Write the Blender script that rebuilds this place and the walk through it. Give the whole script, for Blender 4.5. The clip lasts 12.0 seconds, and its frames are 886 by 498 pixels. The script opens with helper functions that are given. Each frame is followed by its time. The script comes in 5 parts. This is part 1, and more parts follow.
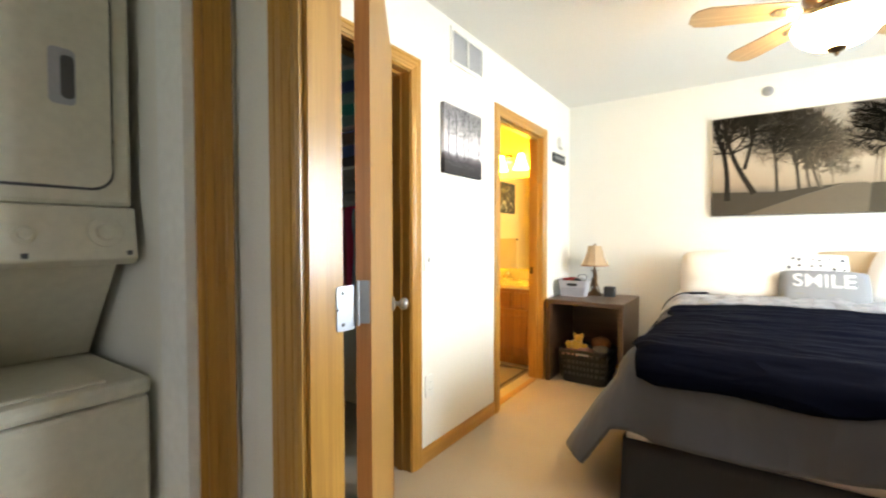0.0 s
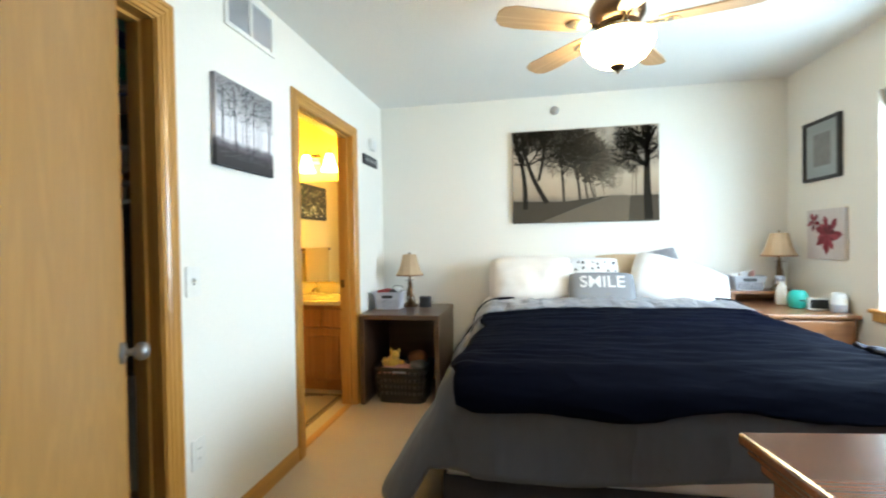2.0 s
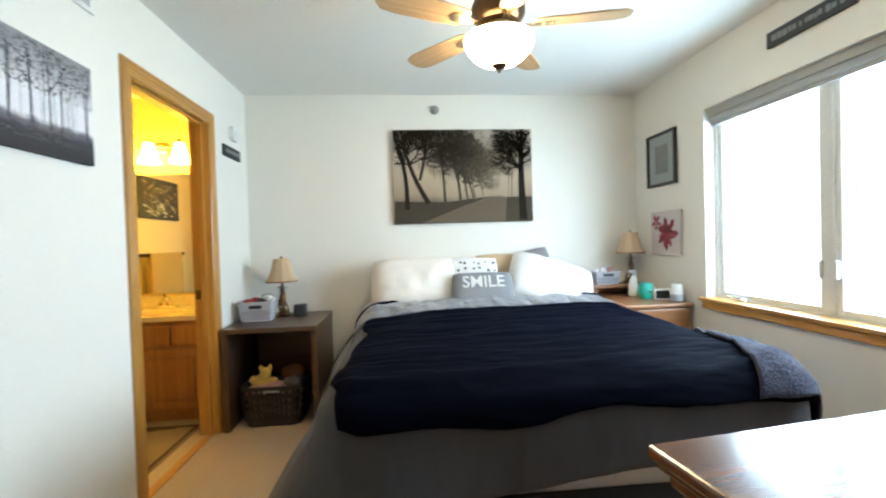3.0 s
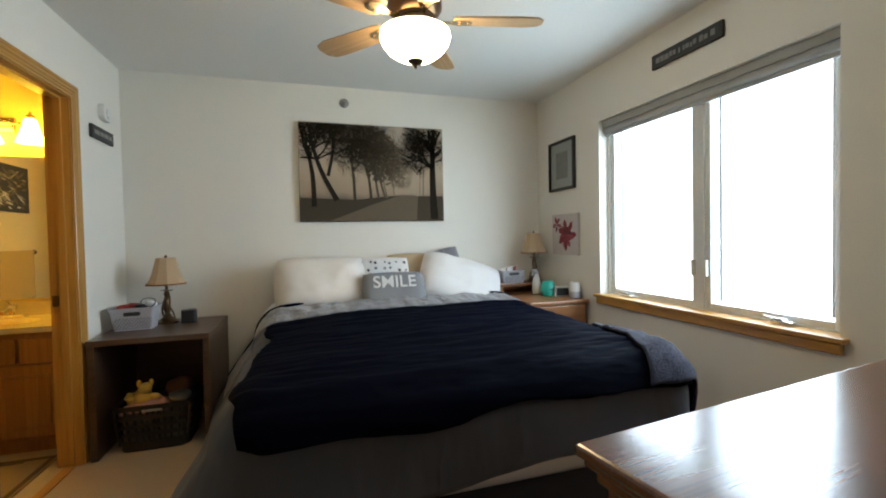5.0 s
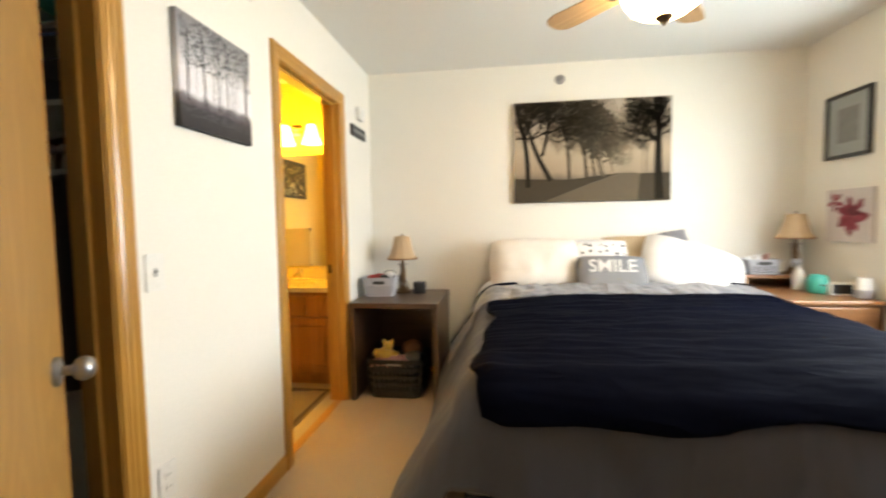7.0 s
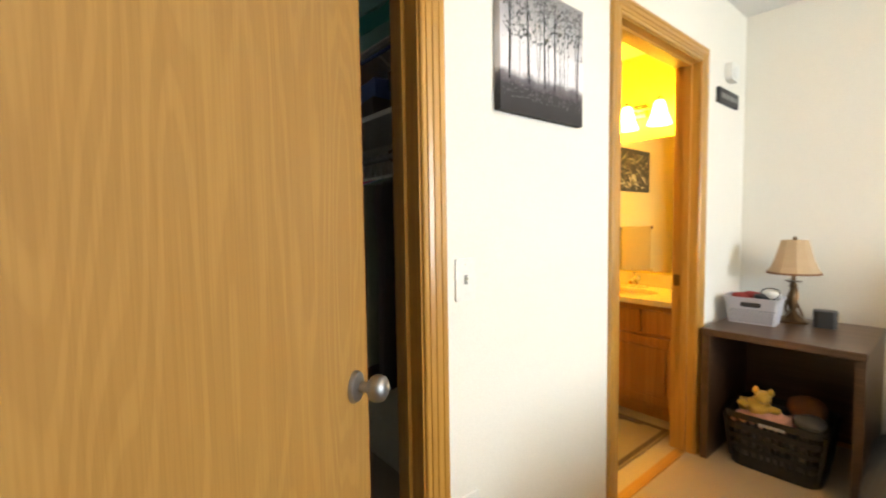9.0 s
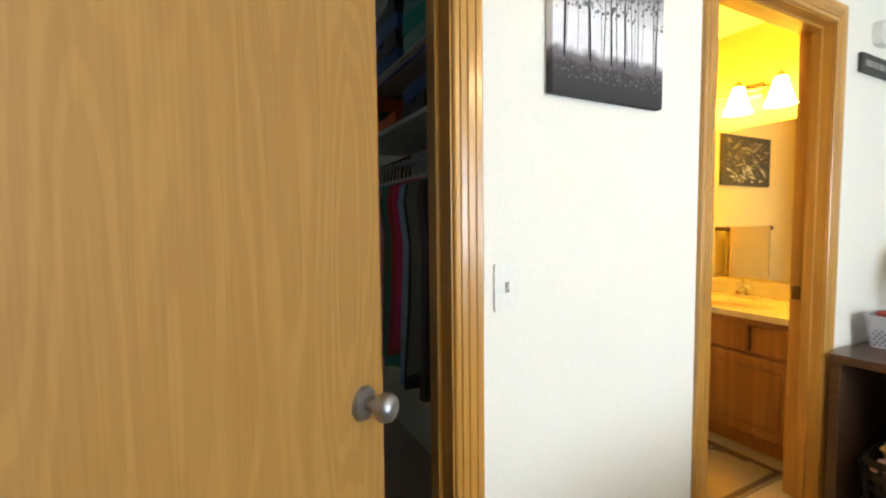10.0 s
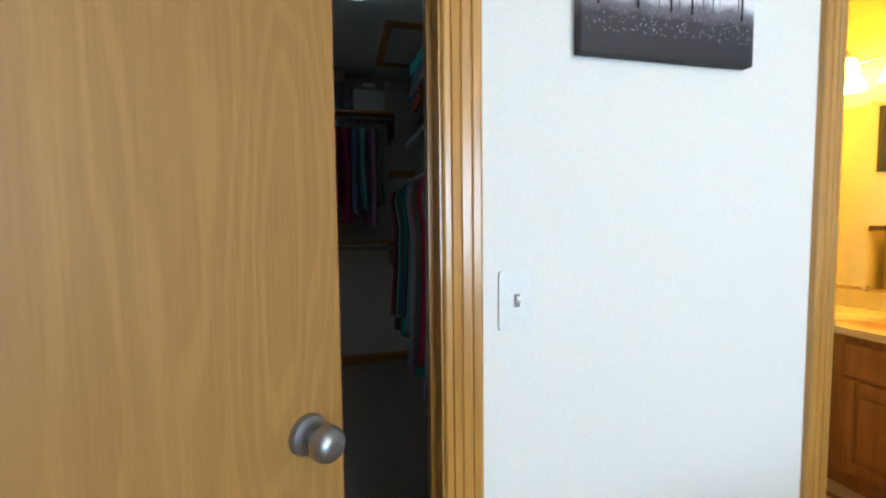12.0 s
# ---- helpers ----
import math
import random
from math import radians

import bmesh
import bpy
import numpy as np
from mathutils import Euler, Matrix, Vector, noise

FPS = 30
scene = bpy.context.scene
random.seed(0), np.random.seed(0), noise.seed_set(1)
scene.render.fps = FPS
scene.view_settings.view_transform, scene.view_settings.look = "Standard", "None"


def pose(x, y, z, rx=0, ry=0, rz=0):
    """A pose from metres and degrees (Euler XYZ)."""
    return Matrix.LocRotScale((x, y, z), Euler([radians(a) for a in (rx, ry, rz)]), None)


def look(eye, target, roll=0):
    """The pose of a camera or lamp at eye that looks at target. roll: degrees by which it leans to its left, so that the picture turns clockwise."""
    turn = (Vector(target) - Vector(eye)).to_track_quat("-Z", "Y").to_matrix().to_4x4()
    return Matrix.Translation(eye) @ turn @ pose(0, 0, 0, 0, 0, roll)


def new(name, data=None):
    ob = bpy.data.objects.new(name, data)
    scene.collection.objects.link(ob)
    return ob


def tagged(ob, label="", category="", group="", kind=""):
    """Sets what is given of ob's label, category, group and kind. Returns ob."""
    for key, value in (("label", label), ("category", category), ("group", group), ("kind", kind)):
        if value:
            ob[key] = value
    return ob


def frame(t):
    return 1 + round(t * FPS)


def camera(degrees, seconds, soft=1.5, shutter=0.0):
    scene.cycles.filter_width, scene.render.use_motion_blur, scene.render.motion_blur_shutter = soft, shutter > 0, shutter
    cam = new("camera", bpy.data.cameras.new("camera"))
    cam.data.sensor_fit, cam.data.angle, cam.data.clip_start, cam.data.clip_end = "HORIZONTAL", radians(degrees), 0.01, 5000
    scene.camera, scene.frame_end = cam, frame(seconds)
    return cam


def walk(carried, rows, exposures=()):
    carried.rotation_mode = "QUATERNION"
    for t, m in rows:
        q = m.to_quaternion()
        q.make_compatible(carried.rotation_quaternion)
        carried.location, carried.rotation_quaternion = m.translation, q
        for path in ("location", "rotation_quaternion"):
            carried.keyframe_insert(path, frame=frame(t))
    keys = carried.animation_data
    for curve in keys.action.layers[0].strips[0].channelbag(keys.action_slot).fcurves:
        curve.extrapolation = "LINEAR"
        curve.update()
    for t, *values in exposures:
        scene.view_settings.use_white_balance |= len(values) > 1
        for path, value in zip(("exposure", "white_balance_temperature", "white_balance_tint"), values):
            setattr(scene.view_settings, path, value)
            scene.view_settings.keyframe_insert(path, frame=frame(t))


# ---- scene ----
cam = camera(91.1, 12.0, soft=2.0, shutter=0.5)
PATH = [
    (0, (0.46, 0.637, 1.203), (-0.669, 2.287, 1.149), -0.1),
    (0.5, (0.439, 0.672, 1.206), (-0.498, 2.439, 1.18), -0.2),
    (1, (0.408, 0.797, 1.209), (-0.37, 2.64, 1.182), -0.4),
    (1.5, (0.374, 0.926, 1.22), (-0.223, 2.835, 1.187), -0.8),
    (2, (0.371, 1.021, 1.219), (-0.007, 2.984, 1.19), -1.0),
    (2.5, (0.347, 1.111, 1.222), (0.26, 3.109, 1.191), -1.4),
    (3, (0.344, 1.176, 1.224), (0.514, 3.168, 1.186), -1.7),
    (3.5, (0.344, 1.216, 1.216), (0.718, 3.18, 1.175), -1.7),
    (5.5, (0.294, 1.242, 1.224), (0.888, 3.151, 1.172), -1.1),
    (6, (0.253, 1.25, 1.216), (0.654, 3.208, 1.146), -1.0),
    (6.5, (0.189, 1.248, 1.227), (0.304, 3.242, 1.122), -1.1),
    (7, (0.169, 1.284, 1.225), (-0.104, 3.262, 1.104), -0.9),
    (7.5, (0.145, 1.403, 1.227), (-0.607, 3.253, 1.108), -1.3),
    (9.5, (-0.05, 1.78, 1.242), (-1.719, 2.876, 1.12), -0.6),
    (10, (-0.043, 1.878, 1.243), (-1.822, 2.80, 1.121), -0.6),
    (10.5, (-0.031, 1.962, 1.246), (-1.872, 2.734, 1.123), -0.6),
    (11, (-0.011, 2.032, 1.246), (-1.896, 2.69, 1.128), -0.5),
    (11.5, (-0.045, 2.098, 1.245), (-1.96, 2.659, 1.117), -0.6),
    (12, (-0.121, 2.16, 1.24), (-2.06, 2.638, 1.113), -0.6),
]
EXPOSURES = [(0.0, 0.92, 6350, 9), (1.0, 0.66, 5950, 4), (2.5, 0.34, 5400, 3), (3.5, 0.03, 5600, 4), (5.5, -0.85, 6050, 8), (6.0, -0.72, 6250, 9), (6.5, -0.06, 6300, 10), (7.0, 0.38, 6900, 12), (7.5, 0.6, 7000, 12), (9.5, 0.46, 6400, 10), (10.5, 0.30, 5700, 8), (12.0, 0.18, 5300, 8)]
walk(cam, [(t, look(eye, target, roll)) for t, eye, target, roll in PATH], EXPOSURES)

# ---- world and lights ----
world = bpy.data.worlds.new("sky")
scene.world = world
world.use_nodes = True
wn = world.node_tree.nodes
sky = wn.new("ShaderNodeTexSky")
sky.sky_type, sky.sun_disc = "NISHITA", False
sky.sun_elevation, sky.sun_rotation = radians(55), radians(270)
world.node_tree.links.new(sky.outputs["Color"], wn["Background"].inputs["Color"])
wn["Background"].inputs["Strength"].default_value = 0.12
sun = new("sun", bpy.data.lights.new("sun", "SUN"))
sun.data.energy, sun.data.angle, sun.data.color = 2.5, radians(0.6), (1, 0.95, 0.88)
sun.rotation_euler = Euler((radians(35), 0, radians(-100)))
daylight = new("window_daylight", bpy.data.lights.new("window_daylight", "AREA"))
daylight.data.shape, daylight.data.size, daylight.data.size_y = "RECTANGLE", 1.46, 1.24
daylight.data.energy, daylight.data.color = 92, (0.80, 0.93, 1.0)
daylight.matrix_world = look((2.60, 3.18, 1.42), (0, 3.18, 1.30))
# Area lamp added to brighten the hall, behind an invented, unseen window
hall_fill_light = new("added_hall_daylight", bpy.data.lights.new("added_hall_daylight", "AREA"))
hall_fill_light.data.shape, hall_fill_light.data.size, hall_fill_light.data.size_y = "RECTANGLE", 0.56, 1.3
hall_fill_light.data.energy, hall_fill_light.data.color = 0.6, (1.0, 0.88, 0.62)
hall_fill_light.matrix_world = look((0.79, -1.46, 1.45), (0.3, 1.0, 1.3))
FAN_GLOW, BATH_GLOW = 52.0, 60.0


# ---- materials ----
def mat(name, rough=0.6, metal=0.0):
    m = bpy.data.materials.new(name)
    m.use_nodes = True
    b = m.node_tree.nodes["Principled BSDF"]
    b.inputs["Roughness"].default_value, b.inputs["Metallic"].default_value = rough, metal
    return m, m.node_tree, b


def coords(nt, scale, rot=(0, 0, 0)):
    tc, mp = nt.nodes.new("ShaderNodeTexCoord"), nt.nodes.new("ShaderNodeMapping")
    mp.inputs["Scale"].default_value = scale
    mp.inputs["Rotation"].default_value = rot
    nt.links.new(tc.outputs["Object"], mp.inputs["Vector"])
    return mp.outputs["Vector"]


def noise_node(nt, vec, scale, detail=4.0, rough=0.55):
    n = nt.nodes.new("ShaderNodeTexNoise")
    n.inputs["Scale"].default_value, n.inputs["Detail"].default_value, n.inputs["Roughness"].default_value = scale, detail, rough
    nt.links.new(vec, n.inputs["Vector"])
    return n.outputs["Fac"]


def ramp(nt, fac, stops):
    r = nt.nodes.new("ShaderNodeValToRGB")
    while len(r.color_ramp.elements) < len(stops):
        r.color_ramp.elements.new(0.5)
    for e, (p, c) in zip(r.color_ramp.elements, stops):
        e.position, e.color = p, (*c, 1)
    nt.links.new(fac, r.inputs["Fac"])
    return r.outputs["Color"]


def mixc(nt, fac, a, b, mode="MIX"):
    n = nt.nodes.new("ShaderNodeMix")
    n.data_type, n.blend_type = "RGBA", mode
    for sock, v in ((n.inputs[0], fac), (n.inputs[6], a), (n.inputs[7], b)):
        if isinstance(v, (int, float)):
            sock.default_value = v
        elif isinstance(v, tuple):
            sock.default_value = (*v, 1)
        else:
            nt.links.new(v, sock)
    return n.outputs[2]


def bump(nt, b, height, strength, dist=0.01):
    n = nt.nodes.new("ShaderNodeBump")
    n.inputs["Strength"].default_value, n.inputs["Distance"].default_value = strength, dist
    nt.links.new(height, n.inputs["Height"])
    nt.links.new(n.outputs["Normal"], b.inputs["Normal"])


def surface(name, col, col2=None, rough=0.6, metal=0.0, scale=3.0, fine=60.0, bumps=0.15, dist=0.003, sheen=0.0, spec=None, creases=None):
    """A plain surface with broad and fine variation."""
    m, nt, b = mat(name, rough, metal)
    v = coords(nt, (1, 1, 1))
    col2 = col2 or tuple(c * 0.88 for c in col)
    big, small = noise_node(nt, v, scale, 5), noise_node(nt, v, fine, 3)
    c = mixc(nt, big, col, col2)
    c = mixc(nt, 0.12, c, ramp(nt, small, [(0.3, tuple(x * 0.6 for x in col)), (0.7, tuple(min(1, x * 1.3) for x in col))]))
    nt.links.new(c, b.inputs["Base Color"])
    if creases:
        stretch_, size_, depth_ = creases
        crease = noise_node(nt, coords(nt, stretch_, (0, 0, 0.25)), size_, 3, 0.5)
        ridge = ramp(nt, crease, [(0.30, (0, 0, 0)), (0.50, (1, 1, 1)), (0.70, (0.1, 0.1, 0.1))])
        bump(nt, b, ridge, 0.7, depth_)
    elif bumps:
        bump(nt, b, small, bumps, dist)
    if sheen:
        b.inputs["Sheen Weight"].default_value = sheen
    if spec is not None:
        b.inputs["Specular IOR Level"].default_value = spec
    return m


def wood(name, dark, light, axis=2, rough=0.38, grain=9.0, coat=0.0, stretch=0.045, contrast=1.0, pore=0.45, bands=5.0):
    """Oak or stained wood, with the grain along the axis."""
    m, nt, b = mat(name, rough)
    s = [1.0, 1.0, 1.0]
    s[axis] = stretch
    v = coords(nt, tuple(s))
    warp = noise_node(nt, v, grain * 0.55, 3, 0.45)
    mul = nt.nodes.new("ShaderNodeMath")
    mul.operation, mul.inputs[1].default_value = "MULTIPLY", 11.0
    nt.links.new(warp, mul.inputs[0])
    sn = nt.nodes.new("ShaderNodeMath")
    sn.operation = "SINE"
    mul2 = nt.nodes.new("ShaderNodeMath")
    mul2.operation, mul2.inputs[1].default_value = "MULTIPLY", bands
    nt.links.new(mul.outputs[0], mul2.inputs[0])
    nt.links.new(mul2.outputs[0], sn.inputs[0])
    rings = ramp(nt, sn.outputs[0], [(0.0, (0.1, 0.1, 0.1)), (0.45, (0.75, 0.75, 0.75)), (0.8, (1, 1, 1))])
    s2 = [1.0, 1.0, 1.0]
    s2[axis] = 0.02
    fine = noise_node(nt, coords(nt, tuple(s2)), 170, 4, 0.7)
    mid = tuple((a * 0.45 + c * 0.55) for a, c in zip(dark, light))
    base = mixc(nt, rings, tuple(max(0.01, d + (c - d) * (1 - contrast)) for d, c in zip(mid, light)), light)
    pores = ramp(nt, fine, [(0.40, (0, 0, 0)), (0.56, (1, 1, 1))])
    c = mixc(nt, pores, mixc(nt, pore, base, dark), base)
    c = mixc(nt, noise_node(nt, coords(nt, (1, 1, 1)), 1.7, 3), c, mixc(nt, 0.30, c, dark))
    nt.links.new(c, b.inputs["Base Color"])
    bump(nt, b, fine, 0.12, 0.0015)
    b.inputs["Coat Weight"].default_value = coat
    b.inputs["Coat Roughness"].default_value = 0.16
    return m


def emitter(name, color, strength):
    m, nt, b = mat(name, 0.4)
    b.inputs["Base Color"].default_value = (0.9, 0.88, 0.82, 1)
    b.inputs["Emission Color"].default_value = (*color, 1)
    b.inputs["Emission Strength"].default_value = strength
    return m


M_WALL = surface("wall_paint", (0.76, 0.735, 0.67), (0.73, 0.705, 0.645), 0.75, scale=1.3, fine=220, bumps=0.10, dist=0.001)
# Cream bathroom walls, with the lamps' yellow glow mixed into the base colour
M_BATHWALL = surface("lamp_yellow_bath_paint", (0.72, 0.57, 0.21), (0.69, 0.54, 0.195), 0.7, scale=1.3, fine=220, bumps=0.08, dist=0.001)
M_CEIL = surface("ceiling_paint", (0.74, 0.73, 0.70), (0.71, 0.70, 0.67), 0.85, scale=1.5, fine=130, bumps=0.35, dist=0.002)
M_CARPET = surface("carpet", (0.46, 0.35, 0.215), (0.38, 0.285, 0.17), 0.95, scale=5, fine=260, bumps=0.8, dist=0.006, sheen=0.3)
M_CLOSETFLOOR = surface("closet_carpet", (0.48, 0.42, 0.34), (0.42, 0.36, 0.29), 0.95, scale=5, fine=260, bumps=0.8, dist=0.006)
M_VINYL = surface("bath_vinyl", (0.52, 0.42, 0.27), (0.44, 0.34, 0.20), 0.45, scale=6, fine=60, bumps=0.05)
M_OAK = wood("oak_trim", (0.28, 0.12, 0.018), (0.54, 0.29, 0.056), 2, 0.33, 11, coat=0.35, contrast=0.7, pore=0.32)
M_OAKY = wood("oak_trim_level", (0.28, 0.12, 0.018), (0.54, 0.29, 0.056), 1, 0.33, 11, coat=0.35, contrast=0.7, pore=0.32)
M_OAKX = wood("oak_trim_cross", (0.28, 0.12, 0.018), (0.54, 0.29, 0.056), 0, 0.33, 11, coat=0.35, contrast=0.7, pore=0.32)
M_DOOR = wood("oak_veneer", (0.20, 0.088, 0.012), (0.38, 0.208, 0.050), 2, 0.50, 6.5, coat=0.03, stretch=0.13, contrast=0.62, pore=0.22, bands=14.0)
M_DOOREDGE = wood("oak_edge", (0.32, 0.12, 0.03), (0.50, 0.22, 0.065), 2, 0.4, 14)
M_CABINET = wood("vanity_oak", (0.22, 0.085, 0.018), (0.42, 0.19, 0.05), 2, 0.4, 9)
M_WALNUT = wood("walnut_laminate", (0.045, 0.023, 0.013), (0.105, 0.058, 0.034), 0, 0.35, 8, coat=0.2)
M_CHERRY = wood("cherry_dresser", (0.075, 0.024, 0.010), (0.19, 0.068, 0.028), 0, 0.20, 8, coat=0.5)
M_NS2 = wood("honey_nightstand", (0.17, 0.07, 0.025), (0.32, 0.15, 0.06), 0, 0.3, 8, coat=0.3)
M_BLADE = wood("fan_blade_wood", (0.32, 0.21, 0.11), (0.52, 0.37, 0.21), 0, 0.45, 8)
M_WHITE = surface("white_enamel", (0.78, 0.77, 0.74), None, 0.28, scale=2, fine=40, bumps=0.0)
M_DRYER = surface("appliance_enamel", (0.70, 0.66, 0.54), None, 0.32, scale=2, fine=40, bumps=0.0)
M_PLASTIC = surface("white_plastic", (0.76, 0.75, 0.71), None, 0.4, scale=4, fine=80, bumps=0.02)
M_VINYLFRAME = surface("white_vinyl_frame", (0.72, 0.72, 0.70), None, 0.4, scale=3, fine=60, bumps=0.02)
M_SHADE_GREY = surface("grey_blind", (0.36, 0.36, 0.35), None, 0.7, scale=3, fine=160, bumps=0.1)
M_STEEL = surface("brushed_nickel", (0.38, 0.38, 0.39), (0.30, 0.30, 0.31), 0.40, 1.0, scale=8, fine=200, bumps=0.05, dist=0.0005)
M_CHROME = surface("chrome", (0.8, 0.8, 0.8), None, 0.12, 1.0, scale=3, fine=50, bumps=0.0)
M_BRONZE = surface("antique_bronze", (0.20, 0.13, 0.07), (0.10, 0.06, 0.035), 0.3, 1.0, scale=14, fine=90, bumps=0.1)
M_BRASS = surface("fan_nickel_brass", (0.55, 0.45, 0.30), (0.4, 0.32, 0.2), 0.25, 1.0, scale=10, fine=90, bumps=0.05)
M_BLACK = surface("black_plastic", (0.018, 0.018, 0.019), (0.012, 0.012, 0.013), 0.45, scale=6, fine=90, bumps=0.05)
M_DARKGREY = surface("dark_grey_plastic", (0.10, 0.10, 0.105), None, 0.5, scale=6, fine=90)
M_GREYTEXT = surface("grey_marking", (0.22, 0.22, 0.21), None, 0.6)
M_DIALTEXT = surface("dial_print", (0.05, 0.05, 0.05), None, 0.6)
M_COMF = surface("grey_comforter", (0.068, 0.071, 0.086), (0.048, 0.050, 0.062), 0.85, scale=4, fine=300, bumps=0.25, dist=0.003, sheen=0.08, creases=((1.6, 1.3, 0.6), 2.2, 0.012))
M_COMFBACK = surface("pale_grey_reverse", (0.22, 0.22, 0.24), (0.15, 0.15, 0.17), 0.55, scale=5, fine=300, bumps=0.2, sheen=0.25, creases=((3.0, 1.2, 1.2), 2.6, 0.022))
M_NAVY = surface("navy_plush", (0.0018, 0.0028, 0.0095), (0.0009, 0.0013, 0.0046), 0.85, scale=6, fine=300, bumps=0.3, dist=0.003, spec=0.03, creases=((0.7, 2.6, 2.0), 2.2, 0.014))
M_SHERPA = surface("sherpa_reverse", (0.034, 0.038, 0.075), (0.012, 0.014, 0.034), 0.95, scale=16, fine=130, bumps=1.0, dist=0.012, sheen=0.22, spec=0.1)
M_SKIRT = surface("charcoal_skirt", (0.032, 0.033, 0.042), (0.025, 0.026, 0.033), 0.9, scale=5, fine=300, bumps=0.2)
M_SHEET = surface("white_sheet", (0.74, 0.73, 0.72), (0.68, 0.67, 0.67), 0.85, scale=6, fine=260, bumps=0.15)
M_PILLOW_CREAM = surface("cream_pillowcase", (0.74, 0.70, 0.65), (0.68, 0.63, 0.58), 0.85, scale=5, fine=260, bumps=0.15)
M_PILLOW_GREY = surface("grey_canvas_cushion", (0.23, 0.235, 0.255), (0.19, 0.195, 0.21), 0.9, scale=8, fine=380, bumps=0.5)
M_PILLOW_TAN = surface("tan_pillow", (0.50, 0.38, 0.24), (0.44, 0.33, 0.2), 0.9, scale=6, fine=260)
M_LETTER = surface("letter_white", (0.72, 0.71, 0.70), None, 0.9, fine=300)
M_STAR = surface("star_black", (0.02, 0.02, 0.022), None, 0.9)
M_LAMPSHADE = surface("tan_lampshade", (0.50, 0.37, 0.23), (0.42, 0.30, 0.18), 0.9, scale=9, fine=240, bumps=0.3)
M_TEAL = surface("teal_ceramic", (0.05, 0.42, 0.34), None, 0.35)
M_GREYBIN = surface("grey_basket", (0.42, 0.42, 0.46), (0.38, 0.38, 0.42), 0.55, fine=150)
M_RED = surface("red_cloth", (0.30, 0.035, 0.03), None, 0.8)
M_PINK = surface("pink_cloth", (0.62, 0.36, 0.34), None, 0.9)
M_YELLOW = surface("yellow_plush", (0.68, 0.50, 0.10), (0.6, 0.42, 0.08), 0.95, fine=200, bumps=0.6, sheen=0.4)
M_BROWN = surface("brown_wicker", (0.22, 0.10, 0.04), (0.14, 0.06, 0.025), 0.8, fine=120, bumps=0.5)
M_TOWEL = surface("gold_towel", (0.52, 0.35, 0.075), (0.46, 0.30, 0.06), 0.95, fine=300, bumps=0.8)
M_COUNTER = surface("cream_cultured_marble", (0.72, 0.64, 0.46), (0.66, 0.57, 0.40), 0.18, scale=3, fine=20, bumps=0)
M_RUG = surface("beige_rug", (0.33, 0.25, 0.13), (0.27, 0.20, 0.10), 0.95, scale=9, fine=260, bumps=0.8, dist=0.005)
M_RUGLINE = surface("rug_vine", (0.10, 0.065, 0.035), None, 0.95, fine=260, bumps=0.5)
M_SLATE = surface("dark_sign", (0.035, 0.033, 0.033), (0.02, 0.02, 0.02), 0.6, scale=12)
M_MATBOARD = surface("grey_matboard", (0.30, 0.32, 0.31), None, 0.6)
M_PRINT = surface("grey_etching", (0.13, 0.13, 0.125), (0.24, 0.24, 0.23), 0.6, scale=22)
M_CARDBOARD = surface("box_card", (0.30, 0.27, 0.22), None, 0.8)
M_GRASS = surface("lawn", (0.06, 0.12, 0.03), (0.09, 0.13, 0.04), 0.95, scale=0.5, fine=12)
M_EXT = surface("siding", (0.5, 0.48, 0.44), None, 0.8)
M_BOWL = emitter("lit_frosted_bowl", (1.0, 0.70, 0.34), FAN_GLOW)
# Weak glow for the dome that is added in the closet
M_DIM = emitter("dim_frosted_dome", (0.80, 1.0, 0.95), 1.6)
M_BULB = emitter("lit_bath_shade", (1.0, 0.55, 0.03), BATH_GLOW)

M_GLASS, nt_, b_ = mat("window_glass", 0.02)
tr_, gl_, mx_ = nt_.nodes.new("ShaderNodeBsdfTransparent"), nt_.nodes.new("ShaderNodeBsdfGlossy"), nt_.nodes.new("ShaderNodeMixShader")
gl_.inputs["Roughness"].default_value = 0.02
mx_.inputs[0].default_value = 0.06
nt_.links.new(tr_.outputs[0], mx_.inputs[1])
nt_.links.new(gl_.outputs[0], mx_.inputs[2])
nt_.links.new(mx_.outputs[0], nt_.nodes["Material Output"].inputs["Surface"])
M_MIRROR, nt_, b_ = mat("mirror_silver", 0.01, 1.0)
b_.inputs["Base Color"].default_value = (0.86, 0.86, 0.84, 1)


def gradient(name, axis, lo, hi, stops, blot=0.0, blotscale=8.0, rough=0.65):
    """A printed canvas whose ink runs along one axis of the sheet."""
    m, nt, b = mat(name, rough)
    v = coords(nt, (1, 1, 1))
    sp = nt.nodes.new("ShaderNodeSeparateXYZ")
    nt.links.new(v, sp.inputs[0])
    mr = nt.nodes.new("ShaderNodeMapRange")
    mr.inputs["From Min"].default_value, mr.inputs["From Max"].default_value = lo, hi
    nt.links.new(sp.outputs[axis], mr.inputs["Value"])
    fac = mr.outputs["Result"]
    if blot:
        n = noise_node(nt, v, blotscale, 6, 0.6)
        ad = nt.nodes.new("ShaderNodeMath")
        ad.operation = "MULTIPLY_ADD"
        ad.inputs[1].default_value, ad.inputs[2].default_value = blot, -blot / 2
        nt.links.new(n, ad.inputs[0])
        su = nt.nodes.new("ShaderNodeMath")
        su.operation = "ADD"
        nt.links.new(fac, su.inputs[0])
        nt.links.new(ad.outputs[0], su.inputs[1])
        fac = su.outputs[0]
    nt.links.new(ramp(nt, fac, stops), b.inputs["Base Color"])
    return m


